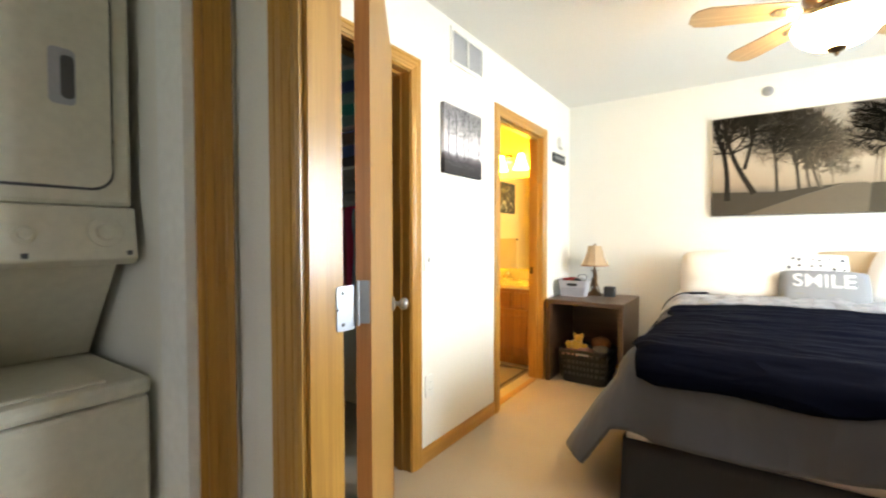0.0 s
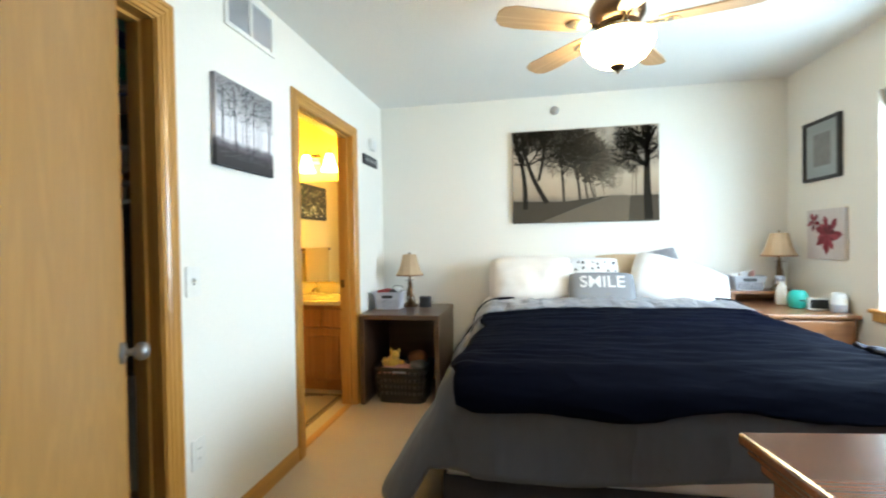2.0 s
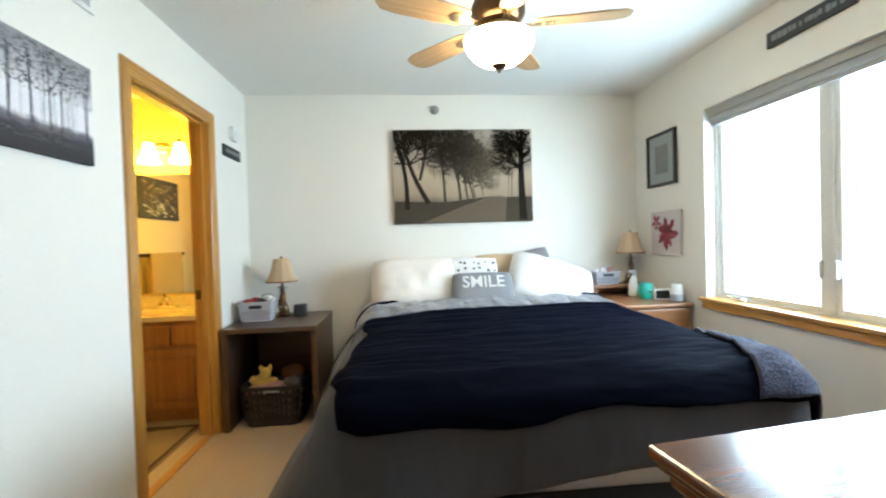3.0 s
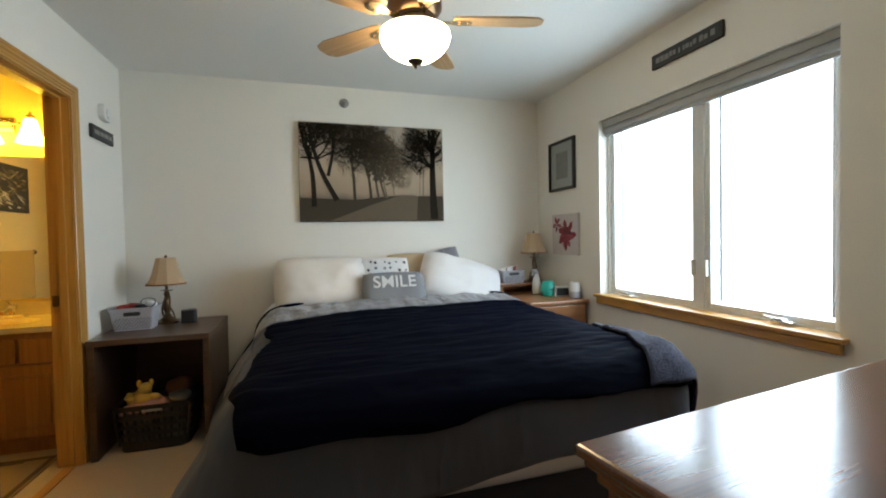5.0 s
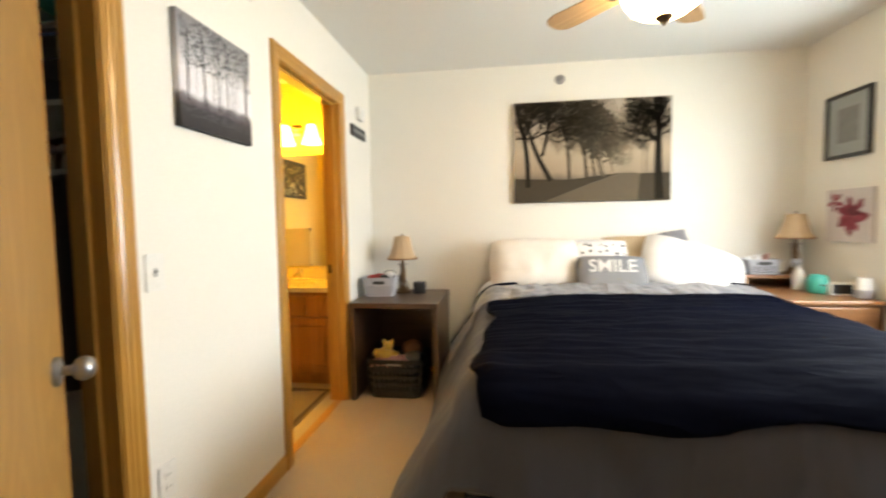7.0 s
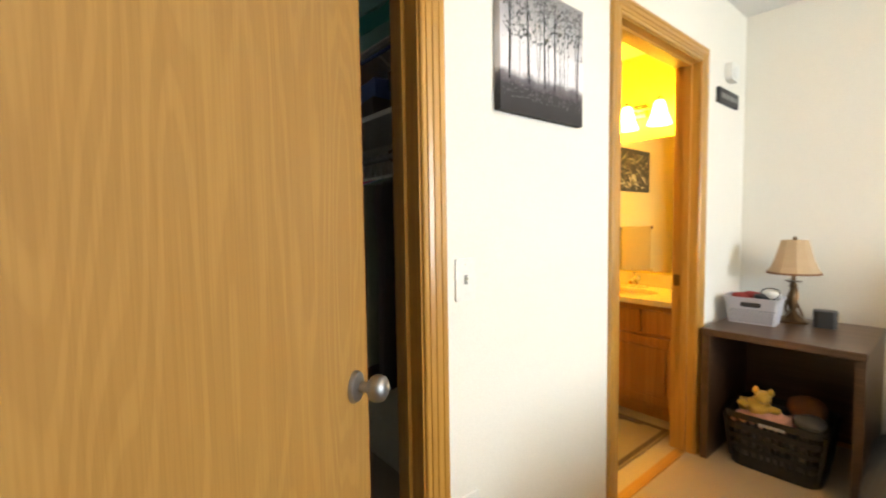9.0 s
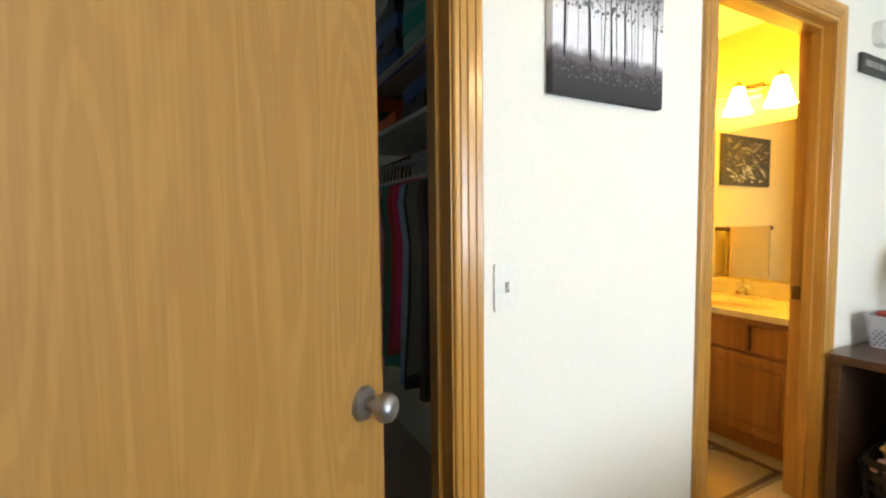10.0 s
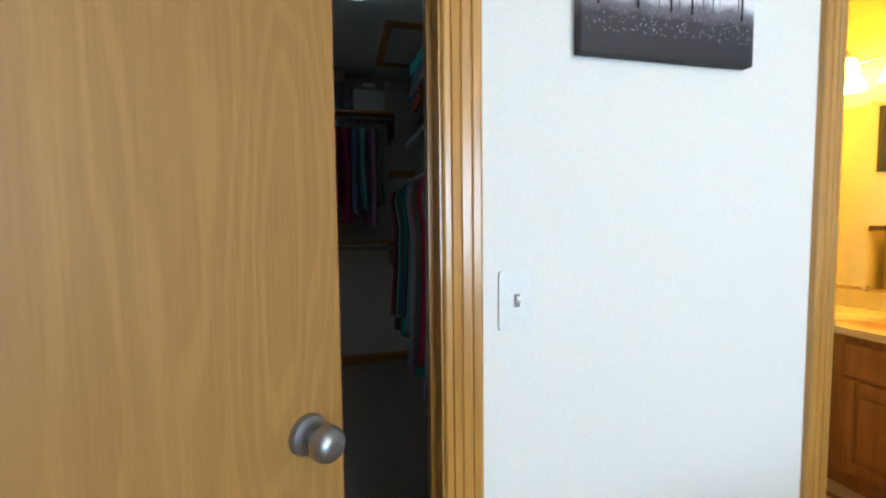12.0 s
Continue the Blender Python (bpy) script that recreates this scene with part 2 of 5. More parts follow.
# ---- building helpers ----
def finish(name, bm, material, smooth=False, bev=0.0):
    if bev:
        bmesh.ops.bevel(bm, geom=list(bm.edges), offset=bev, segments=2, affect="EDGES", profile=0.5)
    bmesh.ops.recalc_face_normals(bm, faces=bm.faces)
    me = bpy.data.meshes.new(name)
    bm.to_mesh(me)
    bm.free()
    me.materials.append(material)
    if smooth:
        for p in me.polygons:
            p.use_smooth = True
        me.set_sharp_from_angle(angle=radians(40))
    return me


def part(name, bm, material, parent, label="", smooth=False, bev=0.0):
    ob = new(name, finish(name, bm, material, smooth, bev))
    ob.parent = parent
    return tagged(ob, label)


def solid(name, bm, material, label, category="", kind="", smooth=False, bev=0.0, m=None, group=""):
    ob = new(name, finish(name, bm, material, smooth, bev))
    if m is not None:
        ob.matrix_world = m
    return tagged(ob, label, category, group, kind)


def thing(name, m, label, category, group="", kind=""):
    ob = new(name)
    ob.empty_display_size = 0.1
    ob.matrix_world = m
    return tagged(ob, label, category, group, kind)


def box(bm, x0, x1, y0, y1, z0, z1):
    vs = [bm.verts.new((x, y, z)) for x in (x0, x1) for y in (y0, y1) for z in (z0, z1)]
    for f in ((0, 1, 3, 2), (4, 6, 7, 5), (0, 4, 5, 1), (2, 3, 7, 6), (0, 2, 6, 4), (1, 5, 7, 3)):
        bm.faces.new([vs[i] for i in f])
    return bm


def B(*a):
    return box(bmesh.new(), *a)


def lathe(profile, n=28, centre=(0, 0, 0), bm=None):
    bm = bm or bmesh.new()
    cx, cy, cz = centre
    rings = []
    for r, z in profile:
        if r < 1e-5:
            rings.append([bm.verts.new((cx, cy, cz + z))])
        else:
            rings.append([bm.verts.new((cx + r * math.cos(2 * math.pi * i / n), cy + r * math.sin(2 * math.pi * i / n), cz + z)) for i in range(n)])
    for a, b in zip(rings, rings[1:]):
        for i in range(n):
            j = (i + 1) % n
            if len(a) == 1 and len(b) == 1:
                continue
            if len(a) == 1:
                bm.faces.new((a[0], b[j], b[i]))
            elif len(b) == 1:
                bm.faces.new((a[i], a[j], b[0]))
            else:
                bm.faces.new((a[i], a[j], b[j], b[i]))
    return bm


def tube(bm, p0, p1, r0, r1=None, n=10):
    p0, p1, r1 = Vector(p0), Vector(p1), r0 if r1 is None else r1
    d = (p1 - p0).normalized()
    s = d.orthogonal().normalized()
    t = d.cross(s)
    ra = [bm.verts.new(p0 + r0 * (math.cos(2 * math.pi * i / n) * s + math.sin(2 * math.pi * i / n) * t)) for i in range(n)]
    rb = [bm.verts.new(p1 + r1 * (math.cos(2 * math.pi * i / n) * s + math.sin(2 * math.pi * i / n) * t)) for i in range(n)]
    for i in range(n):
        bm.faces.new((ra[i], ra[(i + 1) % n], rb[(i + 1) % n], rb[i]))
    bm.faces.new(ra[::-1])
    bm.faces.new(rb)
    return bm


def pipe(bm, pts, r, n=8):
    for a, b in zip(pts, pts[1:]):
        tube(bm, a, b, r, n=n)
    return bm


def sheet(fn, nu, nv, bm=None):
    bm = bm or bmesh.new()
    g = [[bm.verts.new(fn(i / nu, j / nv)) for j in range(nv + 1)] for i in range(nu + 1)]
    for i in range(nu):
        for j in range(nv):
            bm.faces.new((g[i][j], g[i + 1][j], g[i + 1][j + 1], g[i][j + 1]))
    return bm


def prism(outline, lo, hi, to):
    """An outline in (a, b) carried from lo to hi along the third axis; to(a, b, c) gives the place."""
    bm = bmesh.new()
    p = [bm.verts.new(to(a, b, lo)) for a, b in outline]
    q = [bm.verts.new(to(a, b, hi)) for a, b in outline]
    n = len(p)
    for i in range(n):
        bm.faces.new((p[i], p[(i + 1) % n], q[(i + 1) % n], q[i]))
    bm.faces.new(p[::-1])
    bm.faces.new(q)
    return bm


def rounded(w, h, r, k=5):
    pts = []
    for cx, cy, a0 in ((w / 2 - r, h / 2 - r, 0), (-w / 2 + r, h / 2 - r, 90), (-w / 2 + r, -h / 2 + r, 180), (w / 2 - r, -h / 2 + r, 270)):
        for i in range(k + 1):
            a = radians(a0 + 90 * i / k)
            pts.append((cx + r * math.cos(a), cy + r * math.sin(a)))
    return pts


def blob(bm, c, rx, ry, rz, n=10):
    c = Vector(c)
    sph = bmesh.ops.create_icosphere(bm, subdivisions=2, radius=1.0)
    for v in sph["verts"]:
        v.co = c + Vector((v.co.x * rx, v.co.y * ry, v.co.z * rz))
    return bm


def solidify(ob, t, offset=0.0):
    md = ob.modifiers.new("thickness", "SOLIDIFY")
    md.thickness, md.offset = t, offset
    return ob


# ---- structure ----
XW, XE, YN, YS, H = -0.915, 2.35, 4.81, 1.300, 2.44
S = "structure"
I4 = Matrix.Identity(4)

bm = B(-0.985, XE + 0.15, YS, YN, -0.06, 0.0)
box(bm, -0.50, 1.30, -1.30, YS, -0.06, 0.0)
solid("floor", bm, M_CARPET, "beige cut-pile carpet over the bedroom and hall", "floor", S)
solid("floor_closet", B(-3.95, -0.985, 1.20, 2.88, -0.06, 0.0), M_CLOSETFLOOR, "dull brown carpet in the walk-in closet", "floor", S)
solid("floor_bathroom", B(-2.20, -0.985, 2.88, 4.95, -0.06, 0.0), M_VINYL, "tan vinyl flooring in the bathroom", "floor", S)
solid("floor_laundry", B(-1.60, -0.50, 0.0, 1.20, -0.06, 0.0), M_VINYL, "tan vinyl floor under the laundry machines", "floor", S)
solid("ceiling", B(-4.05, XE + 0.15, -1.41, 5.0, H, H + 0.1), M_CEIL, "white textured drywall ceiling", "ceiling", S)

bm = bmesh.new()
for y0, y1, z0 in ((YS, 1.57, 0), (1.57, 2.37, 2.05), (2.37, 3.315, 0), (3.315, 4.14, 2.05), (4.14, YN, 0)):
    box(bm, -1.03, XW, y0, y1, z0, H)
solid("wall_west", bm, M_WALL, "off-white painted wall with two door openings", "wall", S)
solid("wall_north", B(-1.03, XE, YN, YN + 0.13, 0, H), M_WALL, "cream painted wall behind the bed", "wall", S)
bm = bmesh.new()
WY0, WY1, WZ0, WZ1 = 2.43, 3.93, 0.785, 2.045
for y0, y1, z0, z1 in ((1.20, WY0, 0, H), (WY1, YN + 0.13, 0, H), (WY0, WY1, 0, WZ0), (WY0, WY1, WZ1, H)):
    box(bm, XE, XE + 0.15, y0, y1, z0, z1)
solid("wall_east", bm, M_WALL, "cream painted wall with a wide window opening", "wall", S)
bm = B(-1.03, -0.285, 1.20, YS, 0, H)
box(bm, -0.285, 0.68, 1.20, YS, 2.06, H)
box(bm, 0.68, XE, 1.20, YS, 0, H)
solid("wall_south", bm, M_WALL, "off-white painted wall with the bedroom doorway", "wall", S)
bm = B(-0.61, -0.50, 1.104, 1.20, 0, H)
box(bm, -0.61, -0.50, 0.25, 1.104, 2.06, H)
box(bm, -0.61, -0.50, -1.3, 0.25, 0, H)
solid("wall_hall_west", bm, M_WALL, "off-white hall wall with the laundry opening", "wall", S)
solid("wall_hall_east", B(1.20, 1.31, -1.3, 1.20, 0, H), M_WALL, "off-white hall wall", "wall", S)
# Unseen end wall, opened so the added lamp can reach the hall
bm = B(-0.72, 0.48, -1.41, -1.3, 0, H)
box(bm, 1.10, 1.31, -1.41, -1.3, 0, H)
box(bm, 0.48, 1.10, -1.41, -1.3, 0, 0.78)
box(bm, 0.48, 1.10, -1.41, -1.3, 2.12, H)
solid("wall_hall_south", bm, M_WALL, "off-white hall end wall, unseen, opened for the added window", "wall", S)
# Window invented out of view to let light onto the laundry and casings
added_window = thing("added_hall_window", I4, "plain white unseen window, added to light the hall", "window", kind=S)
for a in ((0.48, 0.52, 0.78, 2.12), (1.06, 1.10, 0.78, 2.12), (0.52, 1.06, 0.78, 0.82), (0.52, 1.06, 2.08, 2.12)):
    part("frame", B(a[0], a[1], -1.38, -1.34, a[2], a[3]), M_VINYLFRAME, added_window)
part("pane", B(0.52, 1.06, -1.362, -1.356, 0.82, 2.08), M_GLASS, added_window).visible_shadow = False
bm = B(-1.60, -0.61, 1.15, 1.20, 0, H)
box(bm, -1.60, -0.61, -0.02, 0.05, 0, H)
box(bm, -1.70, -1.60, -0.02, 1.20, 0, H)
solid("wall_laundry", bm, M_WALL, "off-white walls of the laundry recess", "wall", S)
bm = B(-4.05, -3.95, 1.17, 2.90, 0, H)
box(bm, -3.95, -1.03, 1.202, 1.32, 0, H)
box(bm, -3.95, -1.03, 2.85, 2.90, 0, H)
solid("wall_closet", bm, M_WALL, "off-white walls of the walk-in closet", "wall", S)
bm = bmesh.new()
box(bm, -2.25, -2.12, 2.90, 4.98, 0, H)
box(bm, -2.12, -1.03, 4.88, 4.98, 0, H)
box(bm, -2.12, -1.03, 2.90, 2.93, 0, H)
solid("wall_bathroom", bm, M_BATHWALL, "cream bathroom walls with the lamps' yellow glow put into their colour", "wall", S)

# outside
M_HAZE, nt_, b_ = mat("bright_haze", 1.0)
em_ = nt_.nodes.new("ShaderNodeEmission")
em_.inputs["Strength"].default_value = 5.0
sp_, mr_ = nt_.nodes.new("ShaderNodeSeparateXYZ"), nt_.nodes.new("ShaderNodeMapRange")
nt_.links.new(coords(nt_, (1, 1, 1)), sp_.inputs[0])
nt_.links.new(sp_.outputs[2], mr_.inputs["Value"])
mr_.inputs["From Min"].default_value, mr_.inputs["From Max"].default_value = -2.5, 1.5
nt_.links.new(ramp(nt_, mr_.outputs["Result"], [(0.0, (0.55, 0.75, 0.45)), (0.35, (0.80, 0.92, 0.78)), (0.6, (0.92, 0.97, 1.0))]), em_.inputs["Color"])
nt_.links.new(em_.outputs[0], nt_.nodes["Material Output"].inputs["Surface"])
solid("backdrop", B(9.0, 9.4, -30, 40, -6, 26), M_HAZE, "hazy bright sky beyond the window", "sky", S)
solid("ground", B(2.5, 400, -300, 300, -3.2, -3.0), M_GRASS, "green lawn outside the window", "ground", S)

# ---- trim: mitred casings with fluted faces ----
FLUTE = [(0, 0), (0, 0.009), (0.004, 0.012), (0.014, 0.012), (0.016, 0.009), (0.018, 0.013), (0.031, 0.016), (0.033, 0.012), (0.036, 0.016), (0.052, 0.017), (0.054, 0.013), (0.057, 0.017), (0.070, 0.018), (0.075, 0.014), (0.075, 0)]


def strip(parent, name, material, a, b):
    bm = bmesh.new()
    p, q = [bm.verts.new(v) for v in a], [bm.verts.new(v) for v in b]
    n = len(p)
    for i in range(n):
        bm.faces.new((p[i], p[(i + 1) % n], q[(i + 1) % n], q[i]))
    bm.faces.new(p)
    bm.faces.new(q[::-1])
    part(name, bm, material, parent)


def casing(parent, to, lo, hi, top, w=0.075, sides="lrt", level=M_OAKY):
    f = [(u * w / 0.075, d) for u, d in FLUTE]
    if "l" in sides:
        strip(parent, "casing_leg", M_OAK, [to(lo - u, d, 0) for u, d in f], [to(lo - u, d, top + u) for u, d in f])
    if "r" in sides:
        strip(parent, "casing_leg", M_OAK, [to(hi + u, d, 0) for u, d in f], [to(hi + u, d, top + u) for u, d in f])
    if "t" in sides:
        strip(parent, "casing_head", level, [to(lo - u, d, top + u) for u, d in f], [to(hi + u, d, top + u) for u, d in f])


def jambs(parent, kind, lo, hi, top, d0, d1, stop0, stop1, level):
    """Lining boards of a doorway and the stops on them; kind x: the wall stands along y."""
    def put(name, a0, a1, c0, c1, z0, z1, material):
        part(name, B(c0, c1, a0, a1, z0, z1) if kind == "x" else B(a0, a1, c0, c1, z0, z1), material, parent)
    put("jamb", lo - 0.02, lo, d0, d1, 0, top + 0.02, M_OAK)
    put("jamb", hi, hi + 0.02, d0, d1, 0, top + 0.02, M_OAK)
    put("head_jamb", lo, hi, d0, d1, top, top + 0.02, level)
    put("stop", lo, lo + 0.011, stop0, stop1, 0, top - 0.011, M_OAK)
    put("stop", hi - 0.011, hi, stop0, stop1, 0, top - 0.011, M_OAK)
    put("head_stop", lo, hi, stop0, stop1, top - 0.011, top, level)


closet_frame = thing("door_frame_closet", I4, "honey oak casing and jambs round the closet opening", "door frame", kind=S)
jambs(closet_frame, "x", 1.59, 2.35, 2.03, -1.032, XW + 0.002, -1.00, -0.965, M_OAKY)
casing(closet_frame, lambda a, d, z: (XW + d, a, z), 1.585, 2.355, 2.035)
bath_frame = thing("door_frame_bathroom", I4, "honey oak casing and jambs round the bathroom doorway", "door frame", kind=S)
jambs(bath_frame, "x", 3.335, 4.12, 2.03, -1.032, XW + 0.002, -0.985, -0.95, M_OAKY)
casing(bath_frame, lambda a, d, z: (XW + d, a, z), 3.33, 4.125, 2.035, 0.072)
part("strike_plate", prism(rounded(0.03, 0.06, 0.006), 4.116, 4.1195, lambda a, b, c: (-1.008 + a, c, 0.92 + b)), M_BRONZE, bath_frame, "small bronze strike plate")
bed_frame = thing("door_frame_bedroom", I4, "honey oak casing and jambs round the bedroom doorway", "door frame", kind=S)
jambs(bed_frame, "y", -0.265, 0.66, 2.04, 1.192, 1.303, 1.205, 1.262, M_OAKX)
casing(bed_frame, lambda a, d, z: (a, 1.20 - d, z), -0.270, 0.665, 2.045, 0.086, level=M_OAKX)
casing(bed_frame, lambda a, d, z: (a, YS + d, z), -0.270, 0.665, 2.045, 0.070, "lt", level=M_OAKX)
laundry_frame = thing("door_frame_laundry", I4, "oak casing with a white edge round the laundry opening", "door frame", kind=S)
casing(laundry_frame, lambda a, d, z: (-0.50 + d, a, z), 0.25, 1.104, 2.06, 0.080)
part("corner_bead", B(-0.612, -0.496, 1.081, 1.104, 0, 2.06), M_WHITE, laundry_frame, "white painted edge")
part("bifold_track", B(-0.58, -0.54, 0.25, 1.081, 2.03, 2.06), M_STEEL, laundry_frame)


def baseboard(name, a, b, along, wall, side):
    prof = [(0, 0), (0.012, 0), (0.012, 0.062), (0.008, 0.075), (0.003, 0.082), (0, 0.082)]
    to = (lambda d, z, c: (wall + side * d, c, z)) if along == "y" else (lambda d, z, c: (c, wall + side * d, z))
    solid(name, prism(prof, a, b, to), M_OAKY if along == "y" else M_OAKX, "honey oak baseboard along the wall", "baseboard", S)


baseboard("baseboard", 2.432, 3.256, "y", XW, 1)
baseboard("baseboard", 4.199, YN, "y", XW, 1)
baseboard("baseboard", XW + 0.012, XE - 0.012, "x", YN, -1)
baseboard("baseboard", YS + 0.012, YN, "y", XE, -1)
baseboard("baseboard", 1.32, 2.85, "y", -3.95, 1)
solid("threshold_strip", B(-0.995, -0.945, 3.335, 4.12, 0.0, 0.006), M_OAKY, "oak threshold between the carpet and the vinyl", "threshold", S, bev=0.002)

# ---- bedroom door leaf, standing open ----
hx, hy, ex, ey = -0.249, 1.376, -0.864, 2.162
LEAF = math.hypot(ex - hx, ey - hy)
leaf_m = pose(hx, hy, 0.008, 0, 0, math.degrees(math.atan2(ey - hy, ex - hx)))
door = thing("bedroom_door", leaf_m, "flush oak veneer door with a nickel knob, open into the room", "door")
part("face", B(0.0, LEAF, 0.001, 0.034, 0, 2.025), M_DOOR, door)
part("hinge_edge", B(-0.0015, 0.0, 0.0, 0.035, 0, 2.025), M_DOOREDGE, door, "reddish solid oak edge")
part("latch_edge", B(LEAF, LEAF + 0.0015, 0.0, 0.035, 0, 2.025), M_DOOREDGE, door)


def knob(parent, x, z, side, y0):
    rose = [(0, 0), (0.033, 0), (0.033, 0.004), (0.030, 0.010), (0.020, 0.013), (0.012, 0.014), (0, 0.014)]
    ball = [(0.011, 0.012), (0.011, 0.030), (0.014, 0.033), (0.022, 0.037), (0.0275, 0.046), (0.0275, 0.056), (0.024, 0.065), (0.015, 0.071), (0.008, 0.0725), (0, 0.0725)]
    for name, prof in (("rose", rose), ("knob", ball)):
        bm = lathe(prof, 32)
        bmesh.ops.transform(bm, matrix=pose(x, y0, z, 90 if side < 0 else -90), verts=bm.verts)
        part(name, bm, M_STEEL, parent, "brushed nickel " + name, smooth=True)


knob(door, LEAF - 0.068, 0.898, -1, 0.001)
knob(door, LEAF - 0.068, 0.898, 1, 0.034)
for zc in (0.22, 1.045, 1.86):
    hinge_leaf = prism([(-0.0045, 0.003), (-0.0015, 0.003), (-0.0015, 0.034), (-0.021, 0.032), (-0.021, 0.027), (-0.0045, 0.027)], zc - 0.05, zc + 0.05, lambda a, b, c: (a, b, c))
    part("hinge_plate", hinge_leaf, M_STEEL, door, "satin steel hinge")
    part("hinge_pin", tube(bmesh.new(), (-0.0215, 0.029, zc - 0.052), (-0.0215, 0.029, zc + 0.052), 0.0055), M_STEEL, door, smooth=True)
    part("jamb_hinge_plate", prism(rounded(0.055, 0.10, 0.008), -0.2645, -0.262, lambda a, b, c: (c, 1.3105 + a, zc + b)), M_STEEL, bed_frame, "satin steel hinge plate")
    for dz in (-0.035, 0.0, 0.035):
        part("screw", tube(bmesh.new(), (-0.2622, 1.292 + (0.008 if dz else -0.008), zc + dz), (-0.2608, 1.292 + (0.008 if dz else -0.008), zc + dz), 0.0038), M_CHROME, bed_frame)

# ---- window ----
window = thing("window_1", I4, "white vinyl double casement window letting in bright daylight", "window", kind=S)
GX = 2.45


def sash(y0, y1):
    w = 0.034
    for a in ((y0, y0 + w, 0.80, 2.03), (y1 - w, y1, 0.80, 2.03), (y0 + w, y1 - w, 0.80, 0.80 + w), (y0 + w, y1 - w, 2.03 - w, 2.03)):
        part("sash_rail", B(GX - 0.02, GX + 0.03, *a), M_VINYLFRAME, window, bev=0.004)
    pane = part("pane", B(GX + 0.004, GX + 0.010, y0 + w, y1 - w, 0.80 + w, 2.03 - w), M_GLASS, window)
    pane.visible_shadow = False
    bm = bmesh.new()
    for yy in (y0 + w + 0.028, y1 - w - 0.028):
        box(bm, GX + 0.020, GX + 0.03, yy - 0.006, yy + 0.006, 0.845, 1.985)
    part("screen_rail", bm, M_SHADE_GREY, window)


for a in ((WY0, WY0 + 0.03, WZ0, WZ1), (WY1 - 0.03, WY1, WZ0, WZ1), (WY0 + 0.03, WY1 - 0.03, WZ0, 0.80), (WY0 + 0.03, WY1 - 0.03, 2.03, WZ1)):
    part("frame", B(GX - 0.03, GX + 0.05, *a), M_VINYLFRAME, window)
sash(WY0 + 0.03, 3.12)
sash(3.17, WY1 - 0.03)
part("mullion", B(GX - 0.03, GX + 0.045, 3.12, 3.17, 0.80, 2.03), M_VINYLFRAME, window, bev=0.003)
for yy in (2.68, 3.70):
    part("crank_base", B(GX - 0.075, GX - 0.03, yy - 0.045, yy + 0.045, 0.796, 0.812), M_CHROME, window, "chrome window crank", bev=0.004)
    part("crank_handle", tube(bmesh.new(), (GX - 0.06, yy - 0.02, 0.815), (GX - 0.075, yy + 0.075, 0.822), 0.006), M_CHROME, window, smooth=True)
for yy in (3.105, 3.19):
    part("sash_lock", B(GX - 0.042, GX - 0.02, yy - 0.008, yy + 0.008, 0.98, 1.07), M_PLASTIC, window, bev=0.004)
sill = thing("window_sill", I4, "oak window sill with a moulded apron under the window", "sill", kind=S)
part("stool", B(XE - 0.04, GX - 0.03, 2.395, 3.965, 0.770, 0.793), M_OAKY, sill, bev=0.005)
part("apron", B(XE - 0.026, XE - 0.001, 2.41, 3.95, 0.722, 0.770), M_OAKY, sill, bev=0.006)
blind = thing("roller_blind", I4, "grey roller blind pulled up under the window head", "blind")
part("headrail", B(XE + 0.025, XE + 0.085, WY0 + 0.004, WY1 - 0.004, 1.995, 2.043), M_SHADE_GREY, blind, bev=0.004)
part("rolled_fabric", tube(bmesh.new(), (XE + 0.05, WY0 + 0.01, 1.975), (XE + 0.05, WY1 - 0.01, 1.975), 0.026, n=18), M_SHADE_GREY, blind, smooth=True)
part("bottom_bar", B(XE + 0.042, XE + 0.058, WY0 + 0.012, WY1 - 0.012, 1.930, 1.952), M_SHADE_GREY, blind, bev=0.003)


# ---- ceiling fan ----
FX, FY = 0.782, 3.085
fan = thing("ceiling_fan", pose(FX, FY, 0), "five-blade ceiling fan with a lit frosted glass bowl", "ceiling fan")
part("canopy", lathe([(0, H), (0.075, H), (0.075, H - 0.015), (0.05, H - 0.05), (0.02, H - 0.06), (0, H - 0.06)]), M_BRONZE, fan, smooth=True)
part("downrod", lathe([(0.0, H - 0.055), (0.014, H - 0.055), (0.014, 2.28), (0, 2.28)], 14), M_BRONZE, fan, smooth=True)
part("motor", lathe([(0, 2.30), (0.06, 2.30), (0.10, 2.28), (0.118, 2.25), (0.118, 2.21), (0.10, 2.185), (0.09, 2.175), (0, 2.175)], 36), M_BRONZE, fan, "dark bronze motor housing", smooth=True)
part("switch_cup", lathe([(0, 2.175), (0.062, 2.175), (0.066, 2.165), (0.058, 2.145), (0.075, 2.135), (0.12, 2.128), (0.12, 2.118), (0, 2.118)], 32), M_BRASS, fan, "brass fitting", smooth=True)
part("glass_bowl", lathe([(0.118, 2.117), (0.150, 2.108), (0.153, 2.09), (0.143, 2.062), (0.118, 2.030), (0.085, 2.007), (0.045, 1.994), (0, 1.992)], 36), M_BOWL, fan, "frosted glass bowl, lit", smooth=True)
part("finial", lathe([(0, 1.998), (0.034, 1.997), (0.036, 1.989), (0.022, 1.978), (0.009, 1.972), (0.008, 1.965), (0.004, 1.958), (0, 1.957)], 20), M_BRONZE, fan, "bronze finial", smooth=True)
